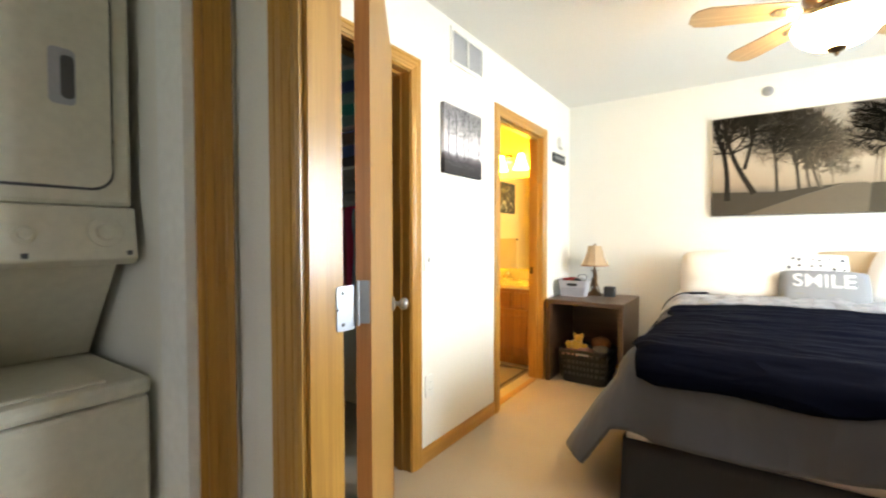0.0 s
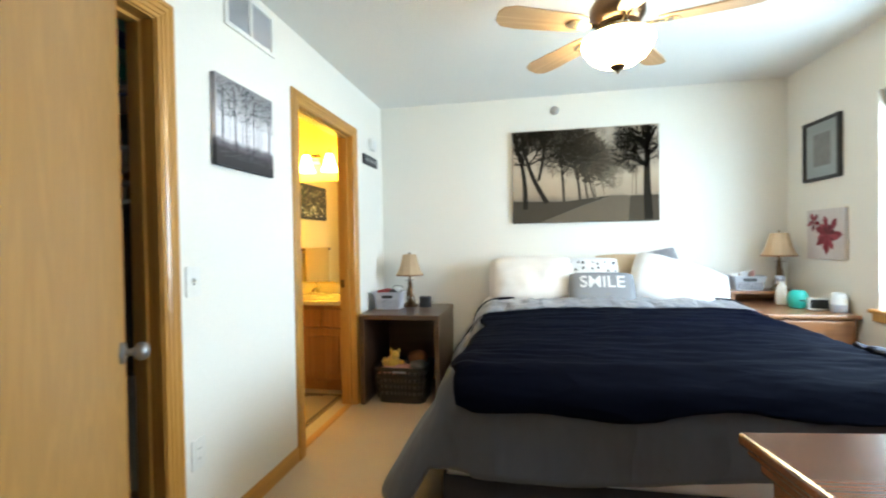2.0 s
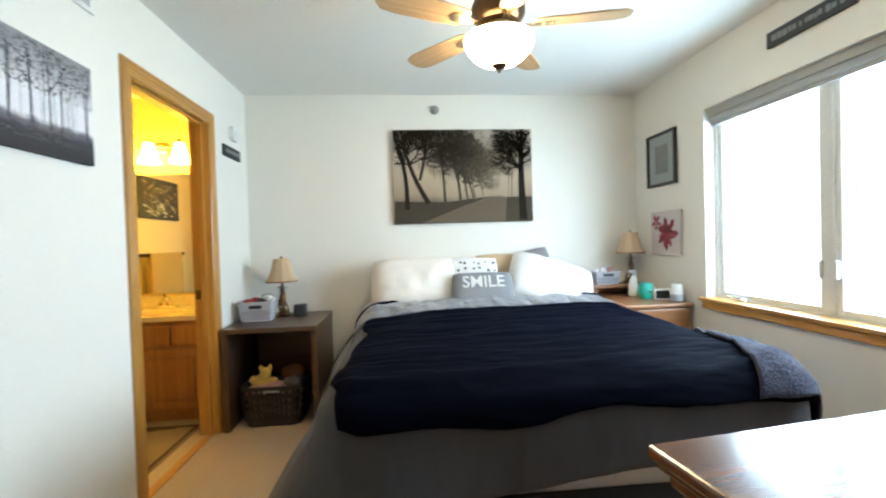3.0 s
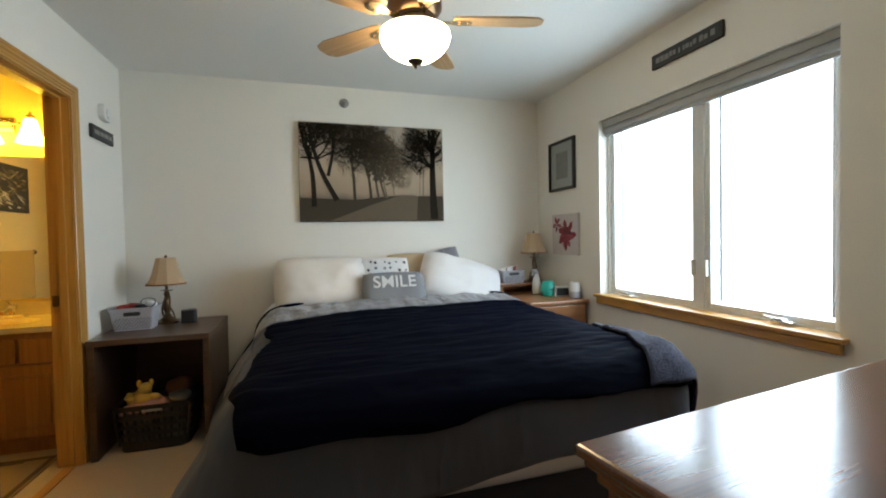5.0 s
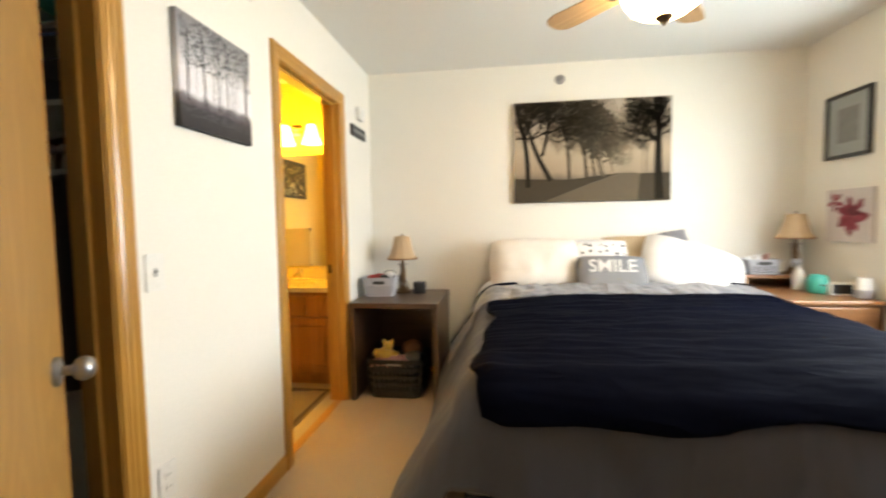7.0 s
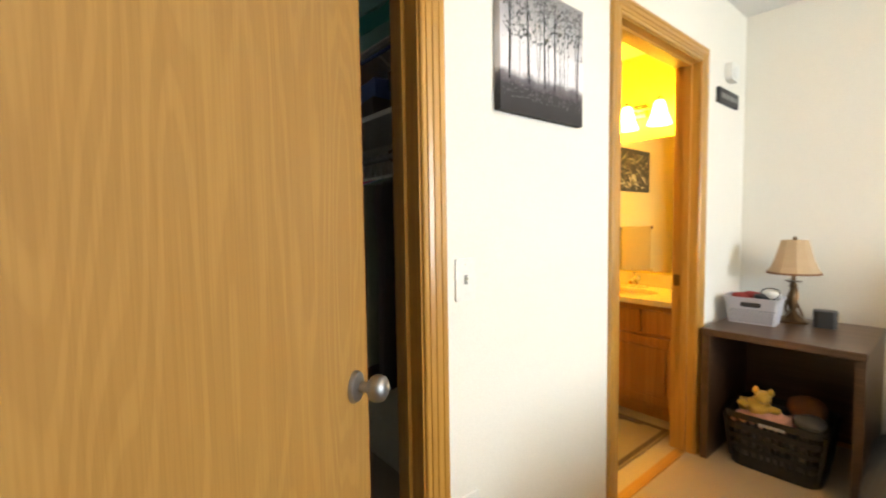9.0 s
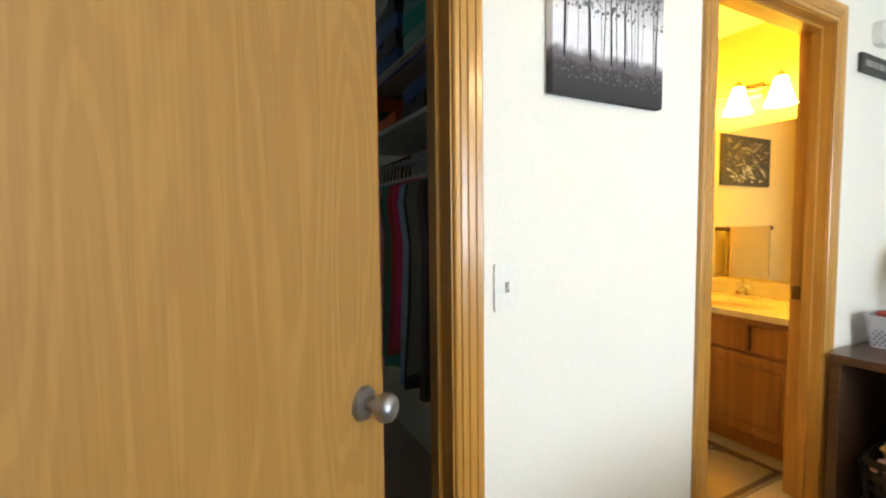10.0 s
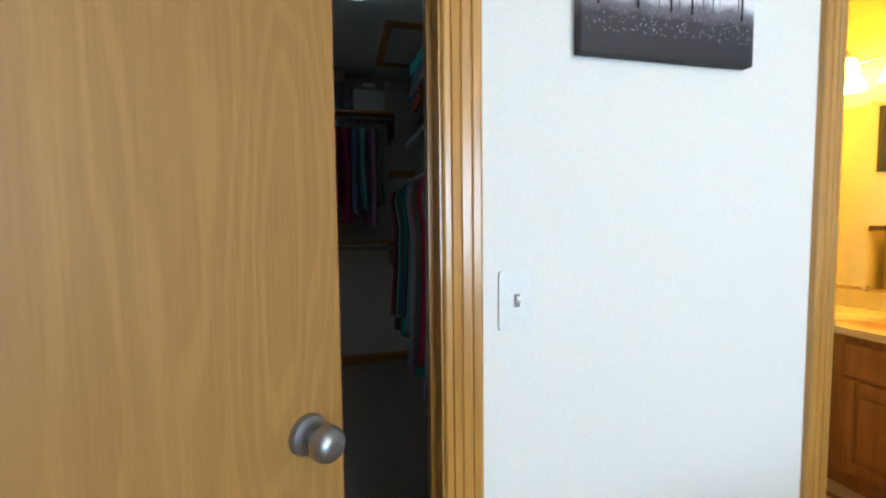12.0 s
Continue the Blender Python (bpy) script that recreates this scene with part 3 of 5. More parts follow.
blade_pts = [(0.165, -0.045), (0.20, -0.056), (0.46, -0.066), (0.53, -0.06), (0.56, -0.03), (0.565, 0.02), (0.55, 0.05), (0.50, 0.066), (0.20, 0.054), (0.165, 0.045)]
for k in range(5):
    turn = pose(0, 0, 2.165, 0, 0, 347 + 72 * k) @ pose(0, 0, 0, 10, 0, 0)
    blade = part("blade", prism(blade_pts, -0.004, 0.004, lambda a, b, c: (a, b, c)), M_BLADE, fan, "wooden fan blade", bev=0.002)
    blade.matrix_local = turn
    bm = prism([(0.09, -0.014), (0.15, -0.012), (0.19, -0.03), (0.235, -0.022), (0.25, 0.0), (0.235, 0.022), (0.19, 0.03), (0.15, 0.012), (0.09, 0.014)], -0.010, -0.0045, lambda a, b, c: (a, b, c))
    for a, b in ((0.195, -0.017), (0.195, 0.017), (0.232, 0)):
        tube(bm, (a, b, -0.0135), (a, b, -0.010), 0.006)
    iron = part("blade_iron", bm, M_BRASS, fan, "brass blade bracket")
    iron.matrix_local = turn

# ---- wall things, west ----
def plate(name, y, z, label, kind):
    ob = thing(name, pose(XW, y, z), label, kind)
    part("plate", prism(rounded(0.074, 0.118, 0.006), 0.0005, 0.006, lambda a, b, c: (c, a, b)), M_PLASTIC, ob, bev=0.0012)
    return ob


sw = plate("light_switch", 2.503, 1.083, "white toggle light switch on the wall", "switch")
part("slot", B(0.006, 0.0068, -0.006, 0.006, -0.013, 0.013), M_GREYTEXT, sw)
part("toggle", prism([(0.006, -0.004), (0.018, 0.003), (0.016, 0.010), (0.006, 0.008)], -0.004, 0.004, lambda a, b, c: (a, c, b)), M_PLASTIC, sw)
for dz in (-0.042, 0.042):
    part("screw", tube(bmesh.new(), (0.0055, 0, dz), (0.0072, 0, dz), 0.003), M_PLASTIC, sw)
ol = plate("wall_outlet", 2.51, 0.405, "white duplex outlet low on the wall", "outlet")
for dz in (-0.02, 0.02):
    part("receptacle", prism(rounded(0.033, 0.028, 0.009), 0.0055, 0.0075, lambda a, b, c: (c, a, b + dz)), M_PLASTIC, ol)
    for dy in (-0.006, 0.006):
        part("slot", B(0.0074, 0.008, dy - 0.001, dy + 0.001, dz - 0.004, dz + 0.005), M_GREYTEXT, ol)
vent = thing("air_return_vent", pose(XW, 2.91, 2.30), "white louvred air return grille near the ceiling", "vent")
for a in ((-0.19, 0.19, 0.085, 0.105), (-0.19, 0.19, -0.105, -0.085), (-0.19, -0.165, -0.085, 0.085), (0.165, 0.19, -0.085, 0.085), (-0.01, 0.01, -0.085, 0.085)):
    part("frame", B(0.0005, 0.010, *a), M_PLASTIC, vent)
part("backing", B(0.0005, 0.002, -0.165, 0.165, -0.085, 0.085), M_GREYBIN, vent)
slat_me = finish("slat", prism([(0.002, 0.0), (0.009, -0.006), (0.0095, -0.005), (0.0025, 0.002)], -0.155, 0.155, lambda a, b, c: (a, c, b)), M_PLASTIC)
for k in range(15):
    s_ = new("slat", slat_me)
    s_.parent, s_.location = vent, (0, 0, -0.078 + 0.0112 * k)
det = thing("wall_chime", pose(XW, 4.53, 2.055), "white round-faced plastic alarm on the wall", "alarm")
part("body", prism(rounded(0.13, 0.10, 0.03), 0.0005, 0.035, lambda a, b, c: (c, a, b)), M_PLASTIC, det, bev=0.003)
part("grille", lathe([(0, 0), (0.034, 0), (0.034, 0.004), (0.026, 0.006), (0, 0.006)], 20), M_VINYLFRAME, det).matrix_local = pose(0.035, 0, 0, 0, 90, 0)
sign = thing("hanging_sign", pose(XW, 4.49, 1.91), "small black wooden sign with pale lettering", "sign")
part("board", B(0.0005, 0.018, -0.15, 0.15, -0.04, 0.04), M_SLATE, sign, bev=0.003)
bm = bmesh.new()
for k, (a, b) in enumerate(((-0.12, -0.05), (-0.04, 0.0), (0.01, 0.07), (0.08, 0.12))):
    box(bm, 0.018, 0.019, a, b, -0.013, 0.013)
part("lettering", bm, M_GREYTEXT, sign, "faded grey lettering")


# ---- printed canvases ----
INK = {}


def ink(v, warm=1.0):
    key = (round(v, 3), warm)
    if key not in INK:
        INK[key] = surface("print_ink", (v * (1.25 if warm > 1 else 1.0), v, v * (0.70 if warm > 1 else 1.02)), None, 0.85, scale=20, fine=90, bumps=0.0, spec=0.08)
    return INK[key]


def twig(bm, x, y, ang, length, w, depth, rnd, clip, bend=0.25):
    """Flat branches that fork; clip is the sheet's half size."""
    def spot(a, b):
        return bm.verts.new((max(-clip[0], min(clip[0], a)), 0, max(-clip[1], min(clip[1], b))))

    segs, row = 4, None
    px, py = x, y
    for i in range(segs):
        ang += rnd.uniform(-bend, bend)
        qx, qy = px + math.cos(ang) * length / segs, py + math.sin(ang) * length / segs
        if abs(qx) > clip[0] or abs(qy) > clip[1]:
            return
        w1 = w * (1 - 0.32 * (i + 1) / segs)
        w0 = w * (1 - 0.32 * i / segs)
        nx, ny = -math.sin(ang), math.cos(ang)
        if row is None:
            row = [spot(px + k * nx * w0, py + k * ny * w0) for k in (1, -1)]
        end = [spot(qx + k * nx * w1, qy + k * ny * w1) for k in (1, -1)]
        bm.faces.new((row[0], row[1], end[1], end[0]))
        row = end
        px, py = qx, qy
        if depth > 0 and i >= 1:
            twig(bm, px, py, ang + rnd.choice((-1, 1)) * rnd.uniform(0.4, 1.0), length * rnd.uniform(0.45, 0.7), w1 * 0.55, depth - 1, rnd, clip, 0.35)
    if depth > 0:
        for d in (-0.45, 0.4):
            twig(bm, px, py, ang + d + rnd.uniform(-0.2, 0.2), length * 0.7, w * 0.6, depth - 1, rnd, clip, 0.35)


def shape(bm, pts, d):
    bm.faces.new([bm.verts.new((a, d, b)) for a, b in pts])


def layer(parent, name, bm, material, d):
    for v in bm.verts:
        v.co.y = -d
    me = finish(name, bm, material)
    ob = new(name, me)
    ob.parent = parent
    return ob


rnd = random.Random(4)
PW, PH = 0.583, 0.388
trees = thing("tree_lane_canvas", pose(0.842, YN - 0.032, 1.757), "large sepia canvas print of a misty tree-lined lane", "picture")
M_MIST = gradient("mist_print", 2, -PH, PH, [(0.0, (0.05, 0.038, 0.026)), (0.22, (0.11, 0.085, 0.06)), (0.30, (0.30, 0.225, 0.15)), (0.5, (0.41, 0.32, 0.22)), (0.85, (0.44, 0.365, 0.285)), (1.0, (0.36, 0.305, 0.245))], 0.12, 5)
part("canvas", B(-PW, PW, 0.0, 0.030, -PH, PH), M_MIST, trees, bev=0.003)


def limb(bm, pts, w0, w1):
    """A flat trunk along a bending line, thinning upwards."""
    n = len(pts)
    row = []
    for i, (x, z) in enumerate(pts):
        (xa, za), (xb, zb) = pts[max(0, i - 1)], pts[min(n - 1, i + 1)]
        d = math.hypot(xb - xa, zb - za)
        nx, nz, w = -(zb - za) / d, (xb - xa) / d, w0 + (w1 - w0) * i / (n - 1)
        row.append([bm.verts.new((max(-PW + 0.003, min(PW - 0.003, x + k * nx * w)), 0, max(-PH + 0.003, min(PH - 0.003, z + k * nz * w)))) for k in (-1, 1)])
    for a, b in zip(row, row[1:]):
        bm.faces.new((a[0], a[1], b[1], b[0]))


def bend(x0, z0, x1, z1, sway, n=7):
    return [(x0 + (x1 - x0) * q + sway * math.sin(math.pi * q), z0 + (z1 - z0) * q) for q in (i / n for i in range(n + 1))]


def haze(cx, cz, rx, rz, count, size, tone, depth):
    bm = bmesh.new()
    for _ in range(count):
        a, q = rnd.uniform(0, 6.283), math.sqrt(rnd.random())
        x, z, r = cx + rx * q * math.cos(a), cz + rz * q * math.sin(a), rnd.uniform(0.4, 1.0) * size
        shape(bm, [(max(-PW + 0.003, min(PW - 0.003, x + r * rnd.uniform(0.5, 1.3) * math.cos(b))), max(-PH + 0.003, min(PH - 0.003, z + r * rnd.uniform(0.5, 1.3) * math.sin(b)))) for b in (i * 0.785 for i in range(8))], 0)
    tagged(layer(trees, "hazy_foliage", bm, ink(tone, 2), depth), kind="stuff")


def crown(bm, pts, first, count, length, w, depth):
    for k in range(count):
        x, z = pts[min(len(pts) - 1, first + k % (len(pts) - first))]
        twig(bm, x, z, math.pi / 2 + rnd.uniform(-1.15, 1.15), length * rnd.uniform(0.6, 1.1), w, depth, rnd, (PW - 0.004, PH - 0.004), 0.3)


# far trees thicken and pale away towards the end of the lane
for k in range(7):
    haze(0.255 - 0.048 * k, 0.02 + 0.030 * k, 0.055, 0.16 + 0.014 * k, 210, 0.010 + 0.001 * k, (0.27, 0.22, 0.17, 0.13, 0.105, 0.085, 0.07)[k], 0.0006 + 0.0001 * k)
haze(0.375, 0.14, 0.075, 0.13, 150, 0.009, 0.27, 0.0008)
haze(0.405, 0.10, 0.05, 0.14, 110, 0.008, 0.20, 0.0010)
haze(-0.27, 0.25, 0.30, 0.13, 420, 0.0065, 0.17, 0.0008)
haze(-0.20, 0.20, 0.24, 0.16, 260, 0.005, 0.10, 0.0009)
bm = bmesh.new()
shape(bm, [(-0.36, -0.384), (0.345, -0.384), (0.36, -0.19), (0.335, -0.175), (0.235, -0.175), (0.0, -0.25)], 0)
layer(trees, "road", bm, ink(0.105, 2), 0.0015)
bm = bmesh.new()
shape(bm, [(-0.579, -0.384), (-0.36, -0.384), (0.0, -0.245), (0.235, -0.172), (0.10, -0.185), (-0.16, -0.215), (-0.579, -0.20)], 0)
layer(trees, "verge", bm, ink(0.050, 2), 0.0016)
bm = bmesh.new()
shape(bm, [(0.345, -0.384), (0.579, -0.384), (0.579, -0.18), (0.36, -0.18)], 0)
layer(trees, "verge", bm, ink(0.055, 2), 0.0016)
for x0, z0, x1, z1, sway, w, tone, reach, dep in ((0.10, -0.20, 0.07, 0.05, -0.01, 0.006, 0.12, 0.13, 3), (0.16, -0.19, 0.14, 0.05, 0.0, 0.005, 0.16, 0.11, 3), (0.375, -0.18, 0.385, 0.12, 0.0, 0.005, 0.20, 0.12, 4), (0.405, -0.18, 0.41, 0.14, 0.0, 0.006, 0.15, 0.12, 4),
                                                  (0.085, -0.20, 0.03, 0.10, -0.012, 0.009, 0.075, 0.16, 4), (0.03, -0.20, -0.01, 0.14, -0.004, 0.009, 0.065, 0.17, 4), (-0.03, -0.225, -0.09, 0.16, 0.012, 0.012, 0.05, 0.19, 4), (-0.16, -0.22, -0.19, 0.18, 0.006, 0.012, 0.045, 0.20, 5),
                                                  (-0.30, -0.22, -0.50, 0.34, -0.035, 0.021, 0.022, 0.21, 5), (-0.365, -0.03, -0.30, 0.36, 0.01, 0.013, 0.022, 0.17, 5), (-0.475, -0.27, -0.575, 0.36, 0.035, 0.020, 0.020, 0.19, 5), (0.50, -0.375, 0.50, 0.36, -0.012, 0.034, 0.016, 0.17, 5)):
    line = bend(x0, z0, x1, z1, sway)
    bm = bmesh.new()
    limb(bm, line, w, w * 0.5)
    crown(bm, line, 4 if dep > 3 else 5, 10 if dep > 4 else 6, reach, w * 0.36, dep - 1)
    layer(trees, "tree", bm, ink(tone, 2), 0.0020 + (0.25 - tone) * 0.006)

FW, FH = 0.207, 0.193
forest = thing("forest_canvas", pose(XW + 0.026, 2.832, 1.757, 0, 0, 90), "black and white canvas print of slim forest trunks", "picture")
M_FOG = gradient("forest_print", 2, -FH, FH, [(0.0, (0.012, 0.011, 0.013)), (0.20, (0.035, 0.03, 0.035)), (0.27, (0.16, 0.145, 0.165)), (0.32, (0.72, 0.70, 0.74)), (0.52, (0.74, 0.72, 0.75)), (0.72, (0.44, 0.42, 0.44)), (1.0, (0.27, 0.255, 0.27))], 0.12, 16)
part("canvas", B(-FW, FW, 0.0, 0.024, -FH, FH), M_FOG, forest, bev=0.002)
for tone, n, w, forks in ((0.30, 9, 0.0011, 0), (0.14, 7, 0.0016, 0), (0.018, 5, 0.0027, 1)):
    for i in range(n):
        bm = bmesh.new()
        x = -FW + 0.02 + (i + rnd.uniform(0.1, 0.9)) * (2 * FW - 0.04) / n
        twig(bm, x, -0.085 - 6 * w, math.pi / 2 + rnd.uniform(-0.03, 0.03), 0.255, w, forks, rnd, (FW - 0.003, FH - 0.003), 0.03)
        layer(forest, "trunk", bm, ink(tone), 0.0006 + 0.0003 * (0.3 - tone) * 10)
for tone in (0.34, 0.24, 0.17):
    bm = bmesh.new()
    for _ in range(260):
        cx, cz, r = rnd.uniform(-FW + 0.010, FW - 0.010), 0.01 + (FH - 0.022) * rnd.random() ** 0.6, rnd.uniform(0.0015, 0.006)
        shape(bm, [(cx + r * rnd.uniform(0.6, 1.2) * math.cos(a), cz + r * rnd.uniform(0.6, 1.2) * math.sin(a)) for a in (i * 0.785 for i in range(8))], 0)
    tagged(layer(forest, "leaf_haze", bm, ink(tone), 0.0020 - tone * 0.001), kind="stuff")
bm = bmesh.new()
for _ in range(190):
    a, b = rnd.uniform(-FW + 0.01, FW - 0.01), rnd.uniform(-0.15, -0.10)
    r = rnd.uniform(0.001, 0.0025)
    shape(bm, [(a - r, b), (a, b - r), (a + r, b), (a, b + r)], 0)
tagged(layer(forest, "ground_flowers", bm, ink(0.22), 0.0016), kind="stuff")

# ---- wall things, north and east ----
spr = thing("sprinkler_head", pose(0.617, YN, 2.315), "small chrome sidewall sprinkler with a round plate", "sprinkler")
for name, prof in (("escutcheon", [(0, 0), (0.038, 0), (0.036, 0.006), (0.02, 0.012), (0, 0.012)]), ("nozzle", [(0.011, 0.011), (0.011, 0.04), (0.005, 0.045), (0, 0.045)]), ("deflector", [(0, 0.05), (0.018, 0.05), (0.018, 0.052), (0, 0.052)])):
    bm = lathe(prof, 20)
    bmesh.ops.transform(bm, matrix=pose(0, -0.0005, 0, 90), verts=bm.verts)
    part(name, bm, M_STEEL, spr, smooth=True)
part("yoke", tube(bmesh.new(), (0, -0.04, 0), (0, -0.051, 0), 0.004), M_STEEL, spr)

pf = thing("framed_etching", pose(XE - 0.001, 4.40, 1.805, 0, 0, -90), "dark framed grey print behind glass", "picture")
for a in ((-0.185, 0.185, 0.185, 0.205), (-0.185, 0.185, -0.205, -0.185), (-0.185, -0.165, -0.185, 0.185), (0.165, 0.185, -0.185, 0.185)):
    part("frame_rail", B(a[0], a[1], -0.025, 0, a[2], a[3]), M_BLACK, pf)
part("matboard", B(-0.165, 0.165, -0.010, -0.002, -0.185, 0.185), M_MATBOARD, pf)
part("print", B(-0.085, 0.085, -0.0112, -0.010, -0.11, 0.11), M_PRINT, pf)
fl = thing("flower_canvas", pose(XE - 0.001, 4.355, 1.232, 0, 0, -90), "pale canvas with a deep red painted flower", "picture")
M_FLOWERBG = surface("pale_canvas", (0.60, 0.56, 0.54), (0.48, 0.44, 0.44), 0.7, scale=6, fine=120)
part("canvas", B(-0.185, 0.185, -0.022, 0, -0.168, 0.168), M_FLOWERBG, fl, bev=0.002)
petal_cols = [surface("petal_ink", c, None, 0.7, scale=20) for c in ((0.20, 0.02, 0.035), (0.30, 0.05, 0.07), (0.10, 0.012, 0.02))]
for k in range(26):
    ang, cx, cz, L = k * 2.4, 0.035, -0.005, (0.135, 0.11, 0.075)[k % 3]
    if k > 15:
        ang, cx, cz, L = k * 1.3, -0.105, 0.085, (0.07, 0.055)[k % 2]
    bm = bmesh.new()
    shape(bm, [(cx, cz)] + [(cx + L * q * math.cos(ang + a), cz + L * q * math.sin(ang + a)) for q, a in ((0.45, -0.34), (0.75, -0.26), (1.0, 0.0), (0.8, 0.22), (0.45, 0.34))], 0)
    layer(fl, "petal", bm, petal_cols[k % 3], 0.0225 + 0.0002 * k)
pk = thing("plank_sign", pose(XE - 0.001, 3.162, 2.252, 0, 0, -90), "long dark wooden sign with worn lettering above the window", "sign")
part("board", B(-0.235, 0.235, -0.02, 0, -0.042, 0.042), M_SLATE, pk, bev=0.003)
bm = bmesh.new()
x = -0.20
while x < 0.18:
    w = rnd.uniform(0.012, 0.03)
    box(bm, x, x + w, -0.0212, -0.020, -0.014 + rnd.uniform(-0.004, 0.004), 0.012 + rnd.uniform(-0.004, 0.006))
    x += w + rnd.choice((0.006, 0.006, 0.018))
part("lettering", bm, M_GREYTEXT, pk, "worn grey lettering")

# ---- bed ----
BX0, BX1, BY0, BY1, BT = 0.02, 1.88, 2.69, 4.76, 0.638


def wrinkle(x, y, z, k, amp):
    return amp * noise.fractal(Vector((x * k, y * k, z * k)), 0.8, 2.1, 4)


def drape(x, y, off, flare=0.30, puff=1.0):
    """The bed's covered surface: x and y run on past the edges and hang there."""
    R = 0.14
    dl, dr, df = max(0, BX0 + R - x), max(0, x - BX1 + R), max(0, BY0 + R - y)
    sx = dl or dr
    d = math.hypot(sx, df)
    if sx and df:
        d *= 1 - 0.30 * min(sx, df) / max(sx, df)
    px, py, pz = min(max(x, BX0 + R), BX1 - R), max(y, BY0 + R), BT + 0.035 * puff
    edge = min(px - BX0, BX1 - px, py - BY0)
    pz += 0.03 * (1 - math.exp(-max(0, edge - R) / 0.25)) * puff + 0.035 * min(1, max(0, (y - 4.05) / 0.35))
    if d > 0:
        h = math.hypot(sx, df)
        ux, uy = (-sx if dl else sx) / h, -df / h
        a = min(d / R, math.pi / 2)
        out, drop = (R + off) * math.sin(a), R * (1 - math.cos(a))
        rest = max(0, d - R * math.pi / 2)
        wave = 0.022 * math.sin((px * 7.3 + py * 6.1) + 1.3 * math.sin(px * 3.1 + py * 2.3)) * min(1, rest / 0.2)
        out += rest * ((0.58 if dl else 0.10) * sx * sx + 0.14 * df * df) / (sx * sx + df * df) + wave
        drop += rest * 0.955
        px, py, pz = px + ux * out, py + uy * out, pz - drop
    w = wrinkle(x, y, 0.3, 3.0, 0.006) + wrinkle(x * 1.0, y * 3.0, 1.7, 4.0, 0.003)
    return Vector((px, py, max(0.03, pz + off * math.cos(min(d / R, math.pi / 2)) + w * puff)))


bed = thing("bed", pose(0, 0, 0), "king bed base with a white mattress and charcoal skirt", "bed")
part("box_spring", B(BX0 + 0.02, BX1 - 0.02, BY0 + 0.03, BY1, 0.17, 0.44), M_SHEET, bed, "white box spring", bev=0.02)
part("mattress", B(BX0 + 0.06, BX1 - 0.06, BY0 + 0.07, BY1, 0.44, BT + 0.022), M_SHEET, bed, "mattress under a white sheet", smooth=True, bev=0.06)


def skirt_fn(u, v):
    per = [(BX0 + 0.012, BY1), (BX0 + 0.012, BY0 + 0.02), (BX1 - 0.012, BY0 + 0.02), (BX1 - 0.012, BY1)]
    L = [2.04, 1.886, 2.04]
    s, i = u * sum(L), 0
    while i < 2 and s > L[i]:
        s -= L[i]
        i += 1
    f = min(1, s / L[i])
    x, y = per[i][0] + (per[i + 1][0] - per[i][0]) * f, per[i][1] + (per[i + 1][1] - per[i][1]) * f
    nx, ny = ((-1, 0), (0, -1), (1, 0))[i]
    o = 0.006 * math.sin(u * 130) * (1 - v) + 0.010 * (1 - v)
    return (x + nx * o, y + ny * o, 0.006 + 0.29 * v)


solidify(part("skirt", sheet(skirt_fn, 220, 5), M_SKIRT, bed, "charcoal fabric bed skirt", smooth=True), 0.004)


def comf_fn(u, v):
    x = BX0 - 0.50 + u * (BX1 - BX0 + 0.95)
    hem = 0.285 - 0.085 * min(1, max(0, (x - BX0) / 1.5)) + 0.038 * math.exp(-((x - 0.65) / 0.38) ** 2)
    y0 = BY0 - hem
    y = y0 + v * (4.46 - y0)
    if v > 0.97:
        y -= 0.03 * math.sin(x * 5)
    p = drape(x, y, 0.018)
    if y > 4.02:
        p.z += wrinkle(x * 2, y * 1.0, 4.0, 6.0, 0.012)
    return p


comforter = thing("comforter", pose(0, 0, 0), "rumpled dark grey comforter turned back over the bed", "comforter")
solidify(part("cover", sheet(comf_fn, 120, 90), M_COMF, comforter, smooth=True), 0.022, 1.0)


def turn_fn(u, v):
    x = BX0 - 0.34 + u * (BX1 - BX0 + 0.68)
    y = 4.10 + v * 0.34 - 0.03 * math.sin(x * 4 + 1)
    p = drape(x, y, 0.046)
    p.z += wrinkle(x * 2, y * 0.8, 4.0, 5.0, 0.022) + 0.012 * math.sin(math.pi * v)
    return p


solidify(part("fold", sheet(turn_fn, 110, 16), M_COMFBACK, comforter, "pale satin-grey turned-back fold", smooth=True), 0.012, 1.0)


def piping_fn(u, v):
    x = BX0 - 0.34 + u * (BX1 - BX0 + 0.68)
    c = drape(x, 4.445 - 0.03 * math.sin(x * 4 + 1), 0.070)
    a = 2 * math.pi * v
    return (c.x, c.y + 0.011 * math.cos(a), c.z + 0.011 * math.sin(a))


part("piping", sheet(piping_fn, 90, 8), M_NAVY, comforter, "dark navy piped edge", smooth=True)


def topsheet_fn(u, v):
    x = BX0 - 0.30 + u * (BX1 - BX0 + 0.60)
    p = drape(x, 4.445 + 0.30 * v - 0.02 * math.sin(x * 4), 0.066)
    p.z += wrinkle(x, v, 8.0, 6.0, 0.012)
    return p


solidify(solid("top_sheet", sheet(topsheet_fn, 80, 12), M_SHEET, "white sheet folded out under the pillows", "sheet", smooth=True), 0.008, 1.0)


